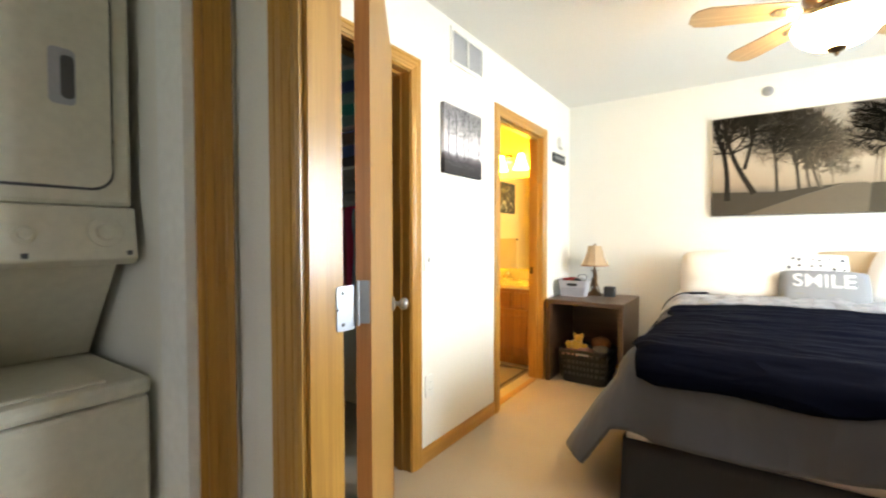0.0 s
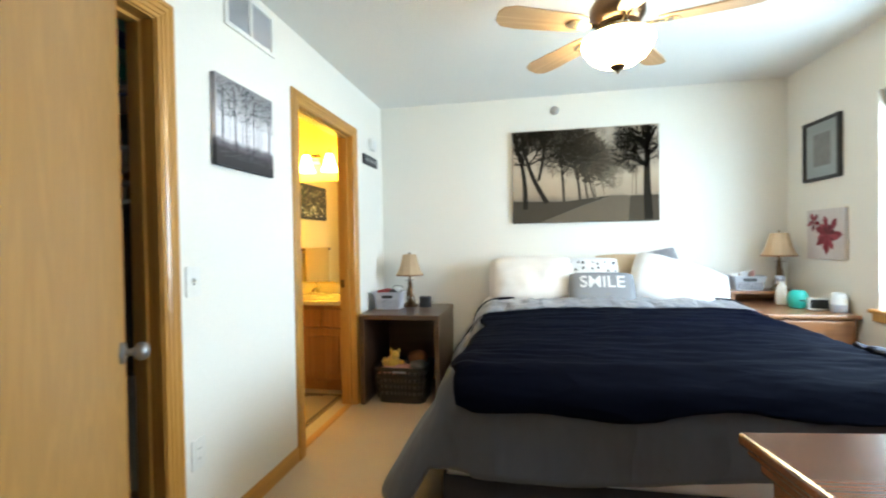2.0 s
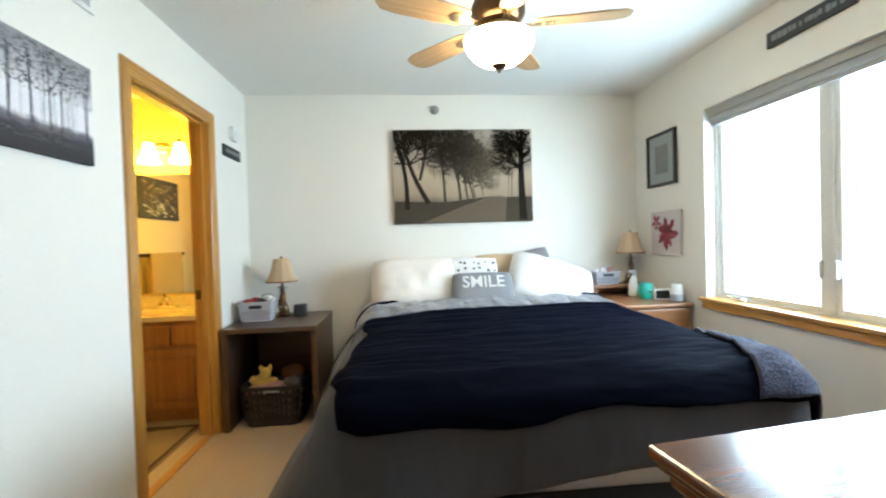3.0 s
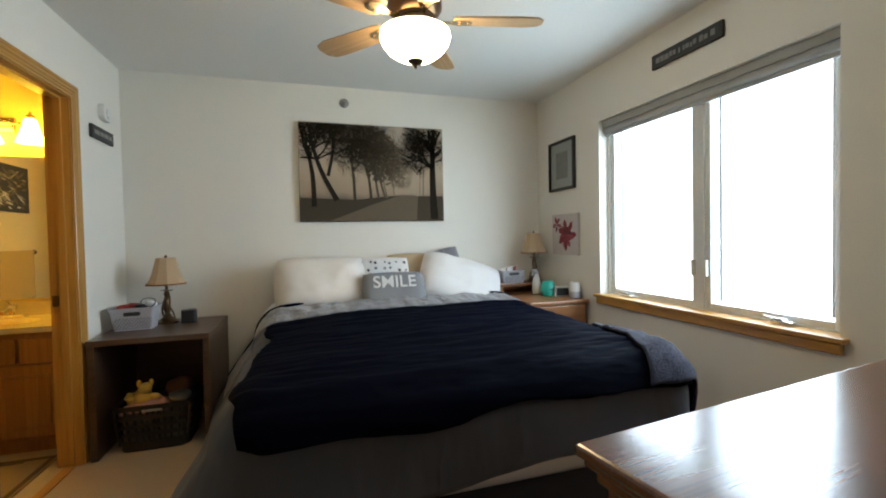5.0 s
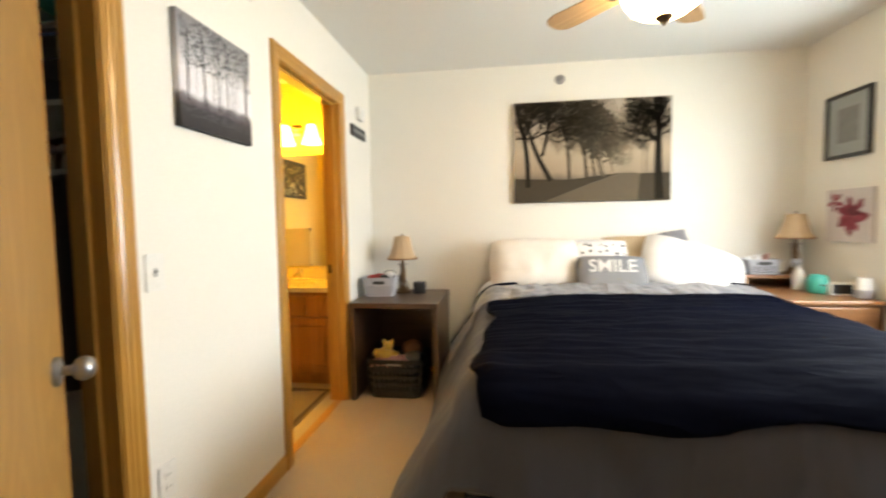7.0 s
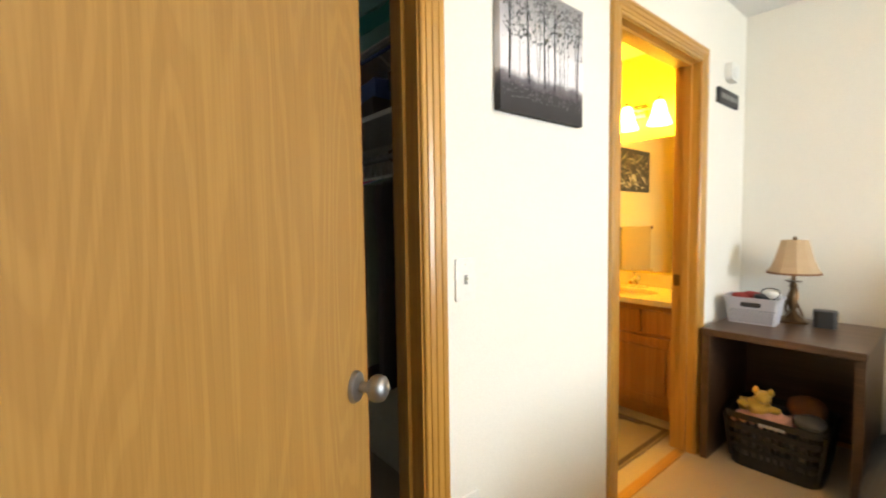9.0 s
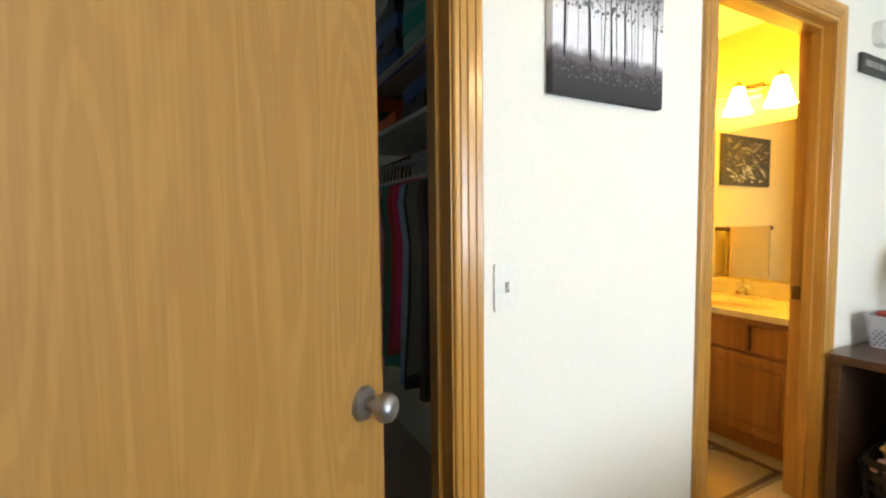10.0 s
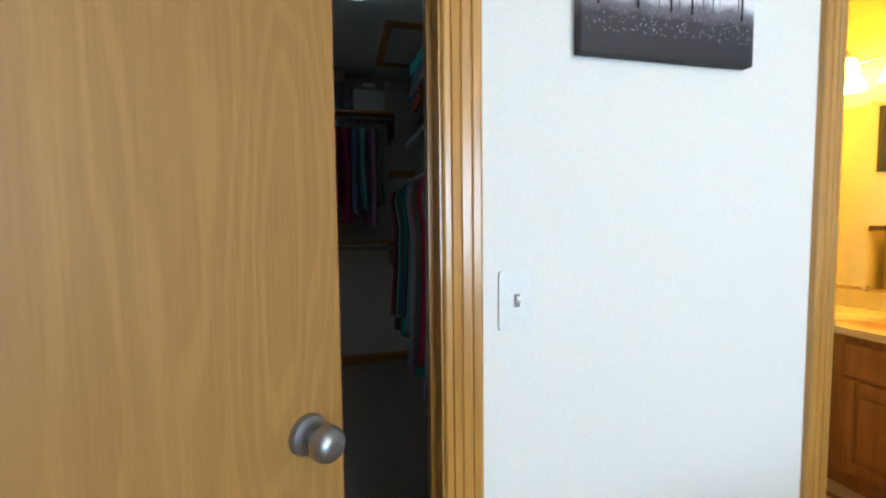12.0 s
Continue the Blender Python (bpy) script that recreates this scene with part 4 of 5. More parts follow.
def blanket_fn(u, v, lift=0.048):
    x = 0.085 + 0.03 * (1 - v) + u * 2.13
    hang = 0.045 - 0.01 * u + 0.014 * math.sin(u * 9) + 0.008 * math.sin(u * 23 + 1)
    y = BY0 - hang + v * (3.98 + 0.20 * u - BY0 + hang)
    x += (0.03 * math.sin(y * 4) + 0.012 * math.sin(y * 13)) * (1 - u)
    p = drape(x, y, lift)
    # long slack folds that gather towards the window side
    s = y * 1.0 + 0.16 * (1 - u) + 0.05 * math.sin(x * 2.3)
    fold = abs(noise.noise(Vector((x * 0.9, s * 8.5, 3.1)))) * 0.030 * (0.35 + 0.65 * u) + abs(noise.noise(Vector((x * 1.6 + 4, s * 17, 7.7)))) * 0.012
    p.z += 0.016 - fold + wrinkle(x * 0.6 - y * 0.25, y * 3.4 + x * 0.5, 9.0, 4.0, 0.004)
    return p


def reverse_fn(u, v):
    """The sherpa underside, folded back along the window edge."""
    turn = 0.835 - 0.13 * (1 - v) ** 2 + 0.012 * math.sin(v * 11)
    p = blanket_fn(turn + (1.004 - turn) * u, 0.004 + 0.86 * v, 0.066)
    q = noise.noise(p * 22) * 0.006 + noise.noise(p * 60) * 0.003
    return p + Vector((q, 0, q + 0.012 * math.sin(math.pi * u) ** 0.5))


throw = thing("throw_blanket", pose(0, 0, 0), "navy plush throw blanket with its fleecy underside folded out", "blanket")
solidify(part("plush_face", sheet(blanket_fn, 130, 150), M_NAVY, throw, smooth=True), 0.010, 1.0)
solidify(part("folded_reverse", sheet(reverse_fn, 40, 110), M_SHERPA, throw, "blue-grey fleecy underside", smooth=True), 0.010, 1.0)


def cushion(w, h, t, power=3.0, lump=0.0, seed=0, n=22):
    """A stuffed pillow lying in x and y, centred."""
    def f(u, v):
        a, b = 2 * u - 1, 2 * v - 1
        pinch = 1 - 0.06 * (a * a * b * b)
        g = max(0.0, (1 - abs(a) ** power) * (1 - abs(b) ** power)) ** 0.5
        return a * w / 2 * (pinch - 0.035 * (b * b) * 0), b * h / 2 * pinch, g
    bm = bmesh.new()
    for s in (1, -1):
        sheet(lambda u, v: (lambda a, b, g: (a, b, s * (g * t / 2 + lump * g * noise.fractal(Vector((a * 7, b * 7, seed + s)), 0.9, 2, 3))))(*f(u, v)), n, n, bm)
    bmesh.ops.remove_doubles(bm, verts=bm.verts, dist=0.0005)
    return bm


def pillow(name, m, w, h, t, material, label, power=3.0, lump=0.012, seed=0):
    return solid(name, cushion(w, h, t, power, lump, seed), material, label, "pillow", smooth=True, m=m)


PZ = BT + 0.112
pillow("pillow", pose(0.40, 4.56, PZ + 0.155, 66, 0, 2), 0.66, 0.40, 0.24, M_PILLOW_CREAM, "plump cream pillow propped against the wall", 4.0, 0.018, 1)
pillow("pillow", pose(1.49, 4.55, PZ + 0.115, 56, 17, -4), 0.70, 0.42, 0.23, M_SHEET, "slumped white pillow propped against the wall", 3.2, 0.022, 2)
pillow("pillow", pose(1.13, 4.71, PZ + 0.165, 78, 0, 0), 0.44, 0.38, 0.12, M_PILLOW_TAN, "tan pillow behind the others", 3.5, 0.01, 3)
pillow("pillow", pose(1.40, 4.72, PZ + 0.19, 80, -14, 0), 0.34, 0.38, 0.10, M_COMFBACK, "grey pillow corner behind the white one", 3.5, 0.01, 6)
star = pillow("star_cushion", pose(0.87, 4.62, PZ + 0.155, 74, 0, 0), 0.42, 0.36, 0.14, M_SHEET, "white cushion with black stars", 3.5, 0.006, 4)
rnd = random.Random(9)
for i in range(7):
    for j in range(3):
        cx, cy, r = -0.165 + 0.055 * i + rnd.uniform(-0.012, 0.012), 0.02 + 0.05 * j + rnd.uniform(-0.014, 0.014), rnd.choice((0.009, 0.013, 0.015))
        a, b = cx / 0.21, cy / 0.18
        z = max(0.0, (1 - abs(a) ** 3.5) * (1 - abs(b) ** 3.5)) ** 0.5 * 0.07 + 0.006
        bm = prism([(cx + (r if k % 2 == 0 else r * 0.42) * math.cos(math.pi * k / 5 + i), cy + (r if k % 2 == 0 else r * 0.42) * math.sin(math.pi * k / 5 + i)) for k in range(10)], z - 0.006, z + 0.001, lambda p, q, c: (p, q, c))
        part("star", bm, M_STAR, star)
smile = pillow("smile_cushion", pose(0.912, 4.40, PZ + 0.10, 62, 0, -3), 0.47, 0.27, 0.12, M_PILLOW_GREY, "grey oblong cushion lettered SMILE in white", 6.0, 0.003, 5)


def lettering(text, size, m, material, parent, name="lettering", shear=0.0, bold=0.0, extrude=0.002):
    cu = bpy.data.curves.new(name, "FONT")
    cu.body, cu.size, cu.align_x, cu.align_y, cu.shear, cu.offset, cu.extrude = text, size, "CENTER", "CENTER", shear, bold, extrude
    tmp = new("text", cu)
    bpy.context.view_layer.update()
    me = bpy.data.meshes.new_from_object(tmp.evaluated_get(bpy.context.evaluated_depsgraph_get()))
    bpy.data.objects.remove(tmp)
    me.materials.clear()
    me.materials.append(material)
    ob = new(name, me)
    ob.parent, ob.matrix_local = parent, m
    return ob


lettering("SMILE", 0.128, pose(0.0, 0.035, 0.0615), M_LETTER, smile, bold=0.0012)
bm = bmesh.new()
for a, b in ((-0.14, -0.10), (-0.085, 0.0), (0.02, 0.09), (0.105, 0.13)):
    box(bm, a, b, -0.062, -0.050, 0.054, 0.0605)
part("script_line", bm, M_GREYTEXT, smile, "dark script under the word")

# ---- nightstand by the bathroom ----
ns = thing("nightstand", pose(-0.575, 4.44, 0), "open-fronted dark walnut cube nightstand", "nightstand")
NW, ND, NH = 0.31, 0.315, 0.686
part("top", B(-NW, NW, -ND - 0.012, ND, NH - 0.035, NH), M_WALNUT, ns, bev=0.004)
for s in (-1, 1):
    part("side", B(s * (NW - 0.02) - 0.017, s * (NW - 0.02) + 0.017, -ND, ND, 0, NH - 0.035), M_WALNUT, ns)
part("back", B(-NW + 0.037, NW - 0.037, ND - 0.015, ND - 0.003, 0.05, NH - 0.035), M_WALNUT, ns)


def lamp(x, y, z, group, s=1.0):
    ob = thing("table_lamp", pose(x, y, z) @ Matrix.Scale(s, 4), "table lamp with a bronze twisted stem and tan bell shade", "lamp", group)
    part("base", lathe([(0, 0), (0.06, 0), (0.062, 0.008), (0.05, 0.016), (0.03, 0.03), (0.018, 0.05), (0.012, 0.06), (0, 0.06)], 24), M_BRONZE, ob, smooth=True)
    bm = lathe([(0.0, 0.055), (0.012, 0.055), (0.022, 0.085), (0.014, 0.12), (0.010, 0.15), (0.017, 0.175), (0.010, 0.19), (0.008, 0.235), (0.0, 0.235)], 18)
    part("stem", bm, M_BRONZE, ob, smooth=True)
    for k in range(3):
        bm = bmesh.new()
        pts = [Vector((0.028 * math.cos(a + k * 2.09) * (1.4 - q), 0.028 * math.sin(a + k * 2.09) * (1.4 - q), 0.015 + 0.15 * q)) for q, a in ((i / 8, i * 0.3) for i in range(9))]
        pipe(bm, pts, 0.005)
        part("scroll", bm, M_BRONZE, ob, smooth=True)
    part("saucer", lathe([(0, 0.19), (0.03, 0.192), (0.036, 0.197), (0.0, 0.197)], 18), M_BRONZE, ob)
    bm = lathe([(0.098, 0.232), (0.104, 0.236), (0.088, 0.262), (0.074, 0.30), (0.062, 0.345), (0.052, 0.385), (0.050, 0.388)], 10)
    solidify(part("shade", bm, M_LAMPSHADE, ob, "tan bell lampshade"), 0.003)
    part("shade_band", lathe([(0.099, 0.229), (0.106, 0.229), (0.106, 0.238), (0.099, 0.238)], 20), M_BROWN, ob)
    bm = tube(bmesh.new(), (-0.05, 0, 0.384), (0.05, 0, 0.384), 0.002)
    tube(bm, (0, -0.05, 0.384), (0, 0.05, 0.384), 0.002)
    tube(bm, (0, 0, 0.23), (0, 0, 0.39), 0.003)
    part("harp", bm, M_BRONZE, ob)
    part("finial", lathe([(0, 0.388), (0.008, 0.39), (0.01, 0.397), (0.004, 0.405), (0, 0.408)], 12), M_BRONZE, ob, smooth=True)
    return ob


lamp(-0.61, 4.60, NH, "bedside lamps", 1.13)


def tub(name, m, w, d, h, material, label, taper=0.85, holes=True, category="basket", handle=True):
    """A tapered open basket with a rim, perforated with small dark dimples and a handle slot."""
    ob = thing(name, m, label, category)
    bm = bmesh.new()
    rim_o, bot_o = rounded(w, d, 0.02), rounded(w * taper, d * taper, 0.02)
    rim_i, bot_i = rounded(w - 0.012, d - 0.012, 0.016), rounded(w * taper - 0.012, d * taper - 0.012, 0.016)
    loops = [[bm.verts.new((a, b, z)) for a, b in o] for o, z in ((bot_o, 0), (rim_o, h), (rim_i, h), (bot_i, 0.006))]
    n = len(rim_o)
    for p, q in zip(loops, loops[1:]):
        for i in range(n):
            bm.faces.new((p[i], p[(i + 1) % n], q[(i + 1) % n], q[i]))
    bm.faces.new(loops[0][::-1])
    bm.faces.new(loops[3])
    part("body", bm, material, ob)
    bm = bmesh.new()
    ro, ri = rounded(w + 0.012, d + 0.012, 0.024), rounded(w - 0.008, d - 0.008, 0.018)
    lo = [[bm.verts.new((a, b, z)) for a, b in o] for o, z in ((ro, h - 0.008), (ro, h + 0.004), (ri, h + 0.004), (ri, h - 0.008))]
    for p, q in zip(lo, lo[1:] + lo[:1]):
        for i in range(n):
            bm.faces.new((p[i], p[(i + 1) % n], q[(i + 1) % n], q[i]))
    part("rim", bm, material, ob)
    if handle:
        part("handle_slot", prism(rounded(0.09, 0.024, 0.01), -d / 2 * 1.004, -d / 2 * 0.96, lambda a, b, c: (a, c, h * 0.76 + b)), M_BLACK, ob, "dark handle slot")
    if holes:
        bm = bmesh.new()
        for r in range(6):
            for k in range(11):
                z = h * (0.10 + 0.088 * r)
                f = taper + (1 - taper) * z / h
                x = (k - 5 + 0.5 * (r % 2)) * w * f / 12.5
                box(bm, x - 0.0035, x + 0.0035, -d / 2 * f - 0.001, -d / 2 * f + 0.001, z - 0.004, z + 0.004)
        part("perforation", bm, M_DARKGREY, ob)
    return ob


tub("storage_basket", pose(-0.745, 4.45, NH + 0.001, 0, 0, 4), 0.245, 0.17, 0.135, M_GREYBIN, "small pale grey plastic basket filled with oddments on the nightstand")
rnd = random.Random(21)
for k, (mm, lab) in enumerate(((M_RED, "red folded cloth in the basket"), (M_RED, "red packet in the basket"), (M_BLACK, "black pouch in the basket"), (M_SHEET, "white packet in the basket"))):
    bm = blob(bmesh.new(), (0, 0, 0), 0.05, 0.035, 0.022)
    for v in bm.verts:
        v.co *= 1 + 0.25 * noise.noise(v.co * 30 + Vector((k, 0, 0)))
    solid(("cloth", "packet", "pouch", "packet")[k], bm, mm, lab, "oddment", smooth=True, m=pose(-0.80 + 0.045 * k, 4.45 + 0.02 * (k % 2), NH + 0.135 + 0.008 * (k % 2), 0, 10 * k, 35 * k))
bm = bmesh.new()
pipe(bm, [Vector((0.04 * math.cos(a), 0.015 * math.sin(2 * a), 0.03 + 0.03 * math.sin(a))) for a in (i * 2 * math.pi / 16 for i in range(17))], 0.003)
solid("cable", bm, M_BLACK, "black looped cable sticking out of the basket", "cable", m=pose(-0.675, 4.45, NH + 0.13))
bmx = thing("small_speaker", pose(-0.47, 4.56, NH + 0.001, 0, 0, 10), "small black rounded speaker on the nightstand", "speaker")
part("body", prism(rounded(0.095, 0.08, 0.022), 0, 0.085, lambda a, b, c: (a, b, c)), M_BLACK, bmx, bev=0.004)
part("top_ring", prism(rounded(0.075, 0.06, 0.018), 0.085, 0.0875, lambda a, b, c: (a, b, c)), M_DARKGREY, bmx)

# laundry basket in the nightstand, with soft toys
lb = thing("laundry_basket", pose(-0.590, 4.345, 0.001), "black slotted plastic laundry basket in the nightstand", "basket")
w, d, h = 0.42, 0.36, 0.27


def ring_at(z, thick=0.006, hh=0.03):
    f = 0.86 + 0.14 * z / h
    bm = bmesh.new()
    o, i = rounded(w * f, d * f, 0.06), rounded(w * f - 2 * thick, d * f - 2 * thick, 0.055)
    lo = [[bm.verts.new((a, b, zz)) for a, b in q] for q, zz in ((o, z), (o, z + hh), (i, z + hh), (i, z))]
    n = len(o)
    for p, q in zip(lo, lo[1:] + lo[:1]):
        for k in range(n):
            bm.faces.new((p[k], p[(k + 1) % n], q[(k + 1) % n], q[k]))
    return bm


part("bottom", prism(rounded(w * 0.86, d * 0.86, 0.06), 0, 0.006, lambda a, b, c: (a, b, c)), M_BLACK, lb)
for z, hh in ((0.0, 0.06), (0.09, 0.022), (0.14, 0.022), (0.19, 0.03), (0.245, 0.03)):
    part("band", ring_at(z, 0.006, hh), M_BLACK, lb)
bm = bmesh.new()
for i in range(36):
    a = 2 * math.pi * i / 36
    ca, sa = math.cos(a), math.sin(a)
    k = 1 / max(abs(ca) / (w / 2), abs(sa) / (d / 2)) * 0.955
    tube(bm, (ca * k * 0.87, sa * k * 0.87, 0.04), (ca * k * 0.985, sa * k * 0.985, 0.26), 0.008, n=6)
part("ribs", bm, M_BLACK, lb)
part("inside_liner", ring_at(0.01, 0.004, 0.24), M_DARKGREY, lb).scale = (0.95, 0.95, 1)
part("handle_tab", B(-0.05, 0.05, -d / 2 - 0.004, -d / 2 + 0.004, 0.238, 0.250), M_GREYBIN, lb)


def toy(m, material, label, seed):
    bm = blob(bmesh.new(), (0, 0, 0), 0.055, 0.05, 0.05)
    blob(bm, (0.02, -0.03, 0.06), 0.036, 0.036, 0.034)
    blob(bm, (-0.01, -0.03, 0.09), 0.014, 0.012, 0.022)
    blob(bm, (0.05, -0.03, 0.088), 0.014, 0.012, 0.022)
    blob(bm, (-0.06, -0.02, 0.01), 0.03, 0.02, 0.018)
    blob(bm, (0.065, -0.02, 0.0), 0.03, 0.02, 0.018)
    return solid("soft_toy", bm, material, label, "soft toy", smooth=True, m=m)


toy(pose(-0.67, 4.28, 0.295, 0, 0, 10), M_YELLOW, "yellow plush toy on top of the laundry basket", 1)
toy(pose(-0.725, 4.31, 0.275, 0, 40, 50) @ Matrix.Scale(0.8, 4), M_YELLOW, "small yellow plush toy lying in the laundry basket", 2)
bm = sheet(lambda u, v: (-0.16 + 0.24 * u, -0.12 + 0.22 * v, 0.02 * noise.fractal(Vector((u * 5, v * 5, 2)), 0.8, 2, 3) + 0.04 * math.sin(math.pi * u) * math.sin(math.pi * v)), 22, 18)
solidify(solid("pink_cloth", bm, M_PINK, "pale pink cloth heaped in the laundry basket", "cloth", smooth=True, m=pose(-0.60, 4.30, 0.235)), 0.012)
bm = blob(bmesh.new(), (0, 0, 0), 0.085, 0.07, 0.065)
for v in bm.verts:
    v.co *= 1 + 0.15 * noise.noise(v.co * 20)
solid("brown_plush", bm, M_BROWN, "round brown plush ball at the back of the basket", "soft toy", smooth=True, m=pose(-0.50, 4.42, 0.295))
bm = blob(bmesh.new(), (0, 0, 0), 0.07, 0.06, 0.04)
for v in bm.verts:
    v.co *= 1 + 0.3 * noise.noise(v.co * 25)
solid("dark_cloth", bm, M_DARKGREY, "dark bunched cloth in the laundry basket", "cloth", smooth=True, m=pose(-0.46, 4.28, 0.275))

# ---- nightstand by the window ----
n2 = thing("nightstand", pose(2.085, 4.42, 0), "honey-brown wooden nightstand with drawers beside the window", "nightstand")
part("body", B(-0.235, 0.235, -0.36, 0.37, 0.04, 0.715), M_NS2, n2, bev=0.003)
part("top", B(-0.25, 0.25, -0.385, 0.375, 0.715, 0.739), M_NS2, n2, "polished top", bev=0.006)
for k in range(3):
    dr = part("drawer", B(-0.215, 0.215, -0.375, -0.36, 0.07 + 0.215 * k, 0.27 + 0.215 * k), M_NS2, n2, bev=0.004)
    bm = lathe([(0, 0), (0.012, 0), (0.009, 0.012), (0.016, 0.02), (0.013, 0.028), (0, 0.03)], 16)
    bmesh.ops.transform(bm, matrix=pose(0, -0.375, 0.17 + 0.215 * k, 90), verts=bm.verts)
    part("knob", bm, M_BRASS, dr, smooth=True)
lamp(2.19, 4.62, 0.829, "bedside lamps", 1.08)
hutch = thing("small_hutch", pose(2.06, 4.66, 0.740), "low brown wooden riser at the back of the nightstand", "riser")
part("top", B(-0.22, 0.22, -0.11, 0.11, 0.066, 0.088), M_NS2, hutch, bev=0.004)
for s in (-1, 1):
    part("side", B(s * 0.205 - 0.012, s * 0.205 + 0.012, -0.105, 0.105, 0, 0.066), M_NS2, hutch)
part("back", B(-0.193, 0.193, 0.09, 0.105, 0, 0.066), M_NS2, hutch)
tub("storage_basket", pose(1.985, 4.66, 0.829, 0, 0, -3), 0.22, 0.16, 0.10, M_GREYBIN, "small pale grey plastic basket of papers on the riser")
for k in range(4):
    solid("paper_packet", B(-0.05, 0.05, -0.004, 0.004, -0.04, 0.045), (M_SHEET, M_BROWN, M_SHEET, M_PINK)[k], ("white", "brown", "white", "pink")[k] + " paper packet standing in the basket", "packet", m=pose(1.93 + 0.035 * k, 4.63 + 0.02 * k, 0.915, 8, 10 * k - 12, 30 * k))
bt = thing("spray_bottle", pose(2.145, 4.50, 0.740), "white spray bottle with a grey trigger", "bottle")
part("body", lathe([(0, 0), (0.033, 0), (0.035, 0.01), (0.035, 0.09), (0.028, 0.125), (0.014, 0.15), (0.012, 0.165), (0, 0.165)], 22), M_PLASTIC, bt, smooth=True)
bm = B(-0.012, 0.012, -0.012, 0.012, 0.165, 0.185)
box(bm, -0.042, 0.02, -0.009, 0.009, 0.185, 0.205)
box(bm, -0.036, -0.028, -0.006, 0.006, 0.145, 0.185)
part("trigger", bm, M_GREYBIN, bt, bev=0.002)
tl = thing("teal_speaker", pose(2.16, 4.34, 0.740), "small rounded teal gadget on the nightstand", "speaker")
part("body", lathe([(0, 0), (0.045, 0), (0.055, 0.02), (0.058, 0.06), (0.05, 0.10), (0.035, 0.118), (0, 0.122)], 26), M_TEAL, tl, smooth=True)
part("slot", B(-0.02, 0.012, -0.0595, -0.050, 0.05, 0.06), M_BLACK, tl)
ck = thing("alarm_clock", pose(2.245, 4.27, 0.740, 0, 0, -12), "dark-faced alarm clock with a white case", "clock")
part("case", prism(rounded(0.13, 0.075, 0.012), -0.03, 0.03, lambda a, b, c: (a, c, 0.0375 + b)), M_PLASTIC, ck)
part("face", prism(rounded(0.11, 0.058, 0.006), -0.0315, -0.029, lambda a, b, c: (a, c, 0.0375 + b)), M_BLACK, ck)
sp = thing("smart_speaker", pose(2.285, 4.155, 0.740), "small white tapered speaker with a grey fabric base", "speaker")
part("shell", lathe([(0.046, 0.05), (0.043, 0.09), (0.036, 0.118), (0.03, 0.122), (0, 0.116)], 26), M_PLASTIC, sp, smooth=True)
part("fabric_base", lathe([(0, 0), (0.038, 0), (0.044, 0.012), (0.046, 0.05), (0, 0.05)], 26), M_GREYBIN, sp, "grey fabric base", smooth=True)

# ---- dresser ----
dm = pose(0.718, 1.838, 0, 0, 0, 7.3)
ds = thing("dresser", dm, "dark cherry dresser with a polished moulded top", "dresser")
DL, DD, DH = 1.45, 0.425, 0.889
part("top", B(0.0, DL, -DD, 0.0, DH - 0.022, DH), M_CHERRY, ds, "polished cherry top", bev=0.006)
part("moulding", B(0.010, DL - 0.01, -DD, -0.010, DH - 0.036, DH - 0.022), M_CHERRY, ds, bev=0.004)
part("cornice", B(0.022, DL - 0.022, -DD, -0.022, DH - 0.06, DH - 0.036), M_CHERRY, ds, bev=0.006)
part("body", B(0.035, DL - 0.035, -DD, -0.035, 0.07, DH - 0.06), M_CHERRY, ds, bev=0.003)
part("plinth", B(0.025, DL - 0.025, -DD, -0.025, 0.0, 0.07), M_CHERRY, ds, bev=0.004)
for i in range(2):
    for k in range(3):
        x0, z0 = 0.065 + 0.67 * i, 0.10 + 0.24 * k
        dr = part("drawer", B(x0, x0 + 0.645, -0.037, -0.018, z0, z0 + 0.225), M_CHERRY, ds, bev=0.005)
        for s in (0.16, 0.485):
            bm = pipe(bmesh.new(), [(x0 + s - 0.04, -0.018, z0 + 0.12), (x0 + s - 0.03, 0.004, z0 + 0.112), (x0 + s + 0.03, 0.004, z0 + 0.112), (x0 + s + 0.04, -0.018, z0 + 0.12)], 0.004)
            part("pull", bm, M_BRONZE, dr, smooth=True)

# ---- laundry ----
wd = thing("stacked_washer_dryer", pose(-0.86, 0.78, 0), "almond white stacked washer and dryer in a recess", "washer dryer")
part("washer_cabinet", B(-0.66, 0.075, -0.345, 0.345, 0.0, 0.803), M_DRYER, wd, bev=0.012)
part("washer_top", B(-0.66, 0.08, -0.348, 0.348, 0.806, 0.850), M_DRYER, wd, bev=0.014)
part("washer_lid", B(-0.30, 0.05, -0.26, 0.26, 0.850, 0.858), M_DRYER, wd, bev=0.004)
bm = prism([(-0.66, 0.851), (-0.33, 0.851), (-0.10, 1.135), (-0.66, 1.135)], -0.34, 0.34, lambda a, b, c: (a, c, b))
part("sloped_neck", bm, M_DRYER, wd, bev=0.006)
part("control_panel", prism([(-0.66, 1.135), (0.0, 1.135), (0.025, 1.15), (0.005, 1.28), (-0.66, 1.28)], -0.346, 0.346, lambda a, b, c: (a, c, b)), M_DRYER, wd, "control panel with dials", bev=0.005)
part("dryer_cabinet", B(-0.66, -0.002, -0.343, 0.343, 1.282, 1.98), M_DRYER, wd, bev=0.012)
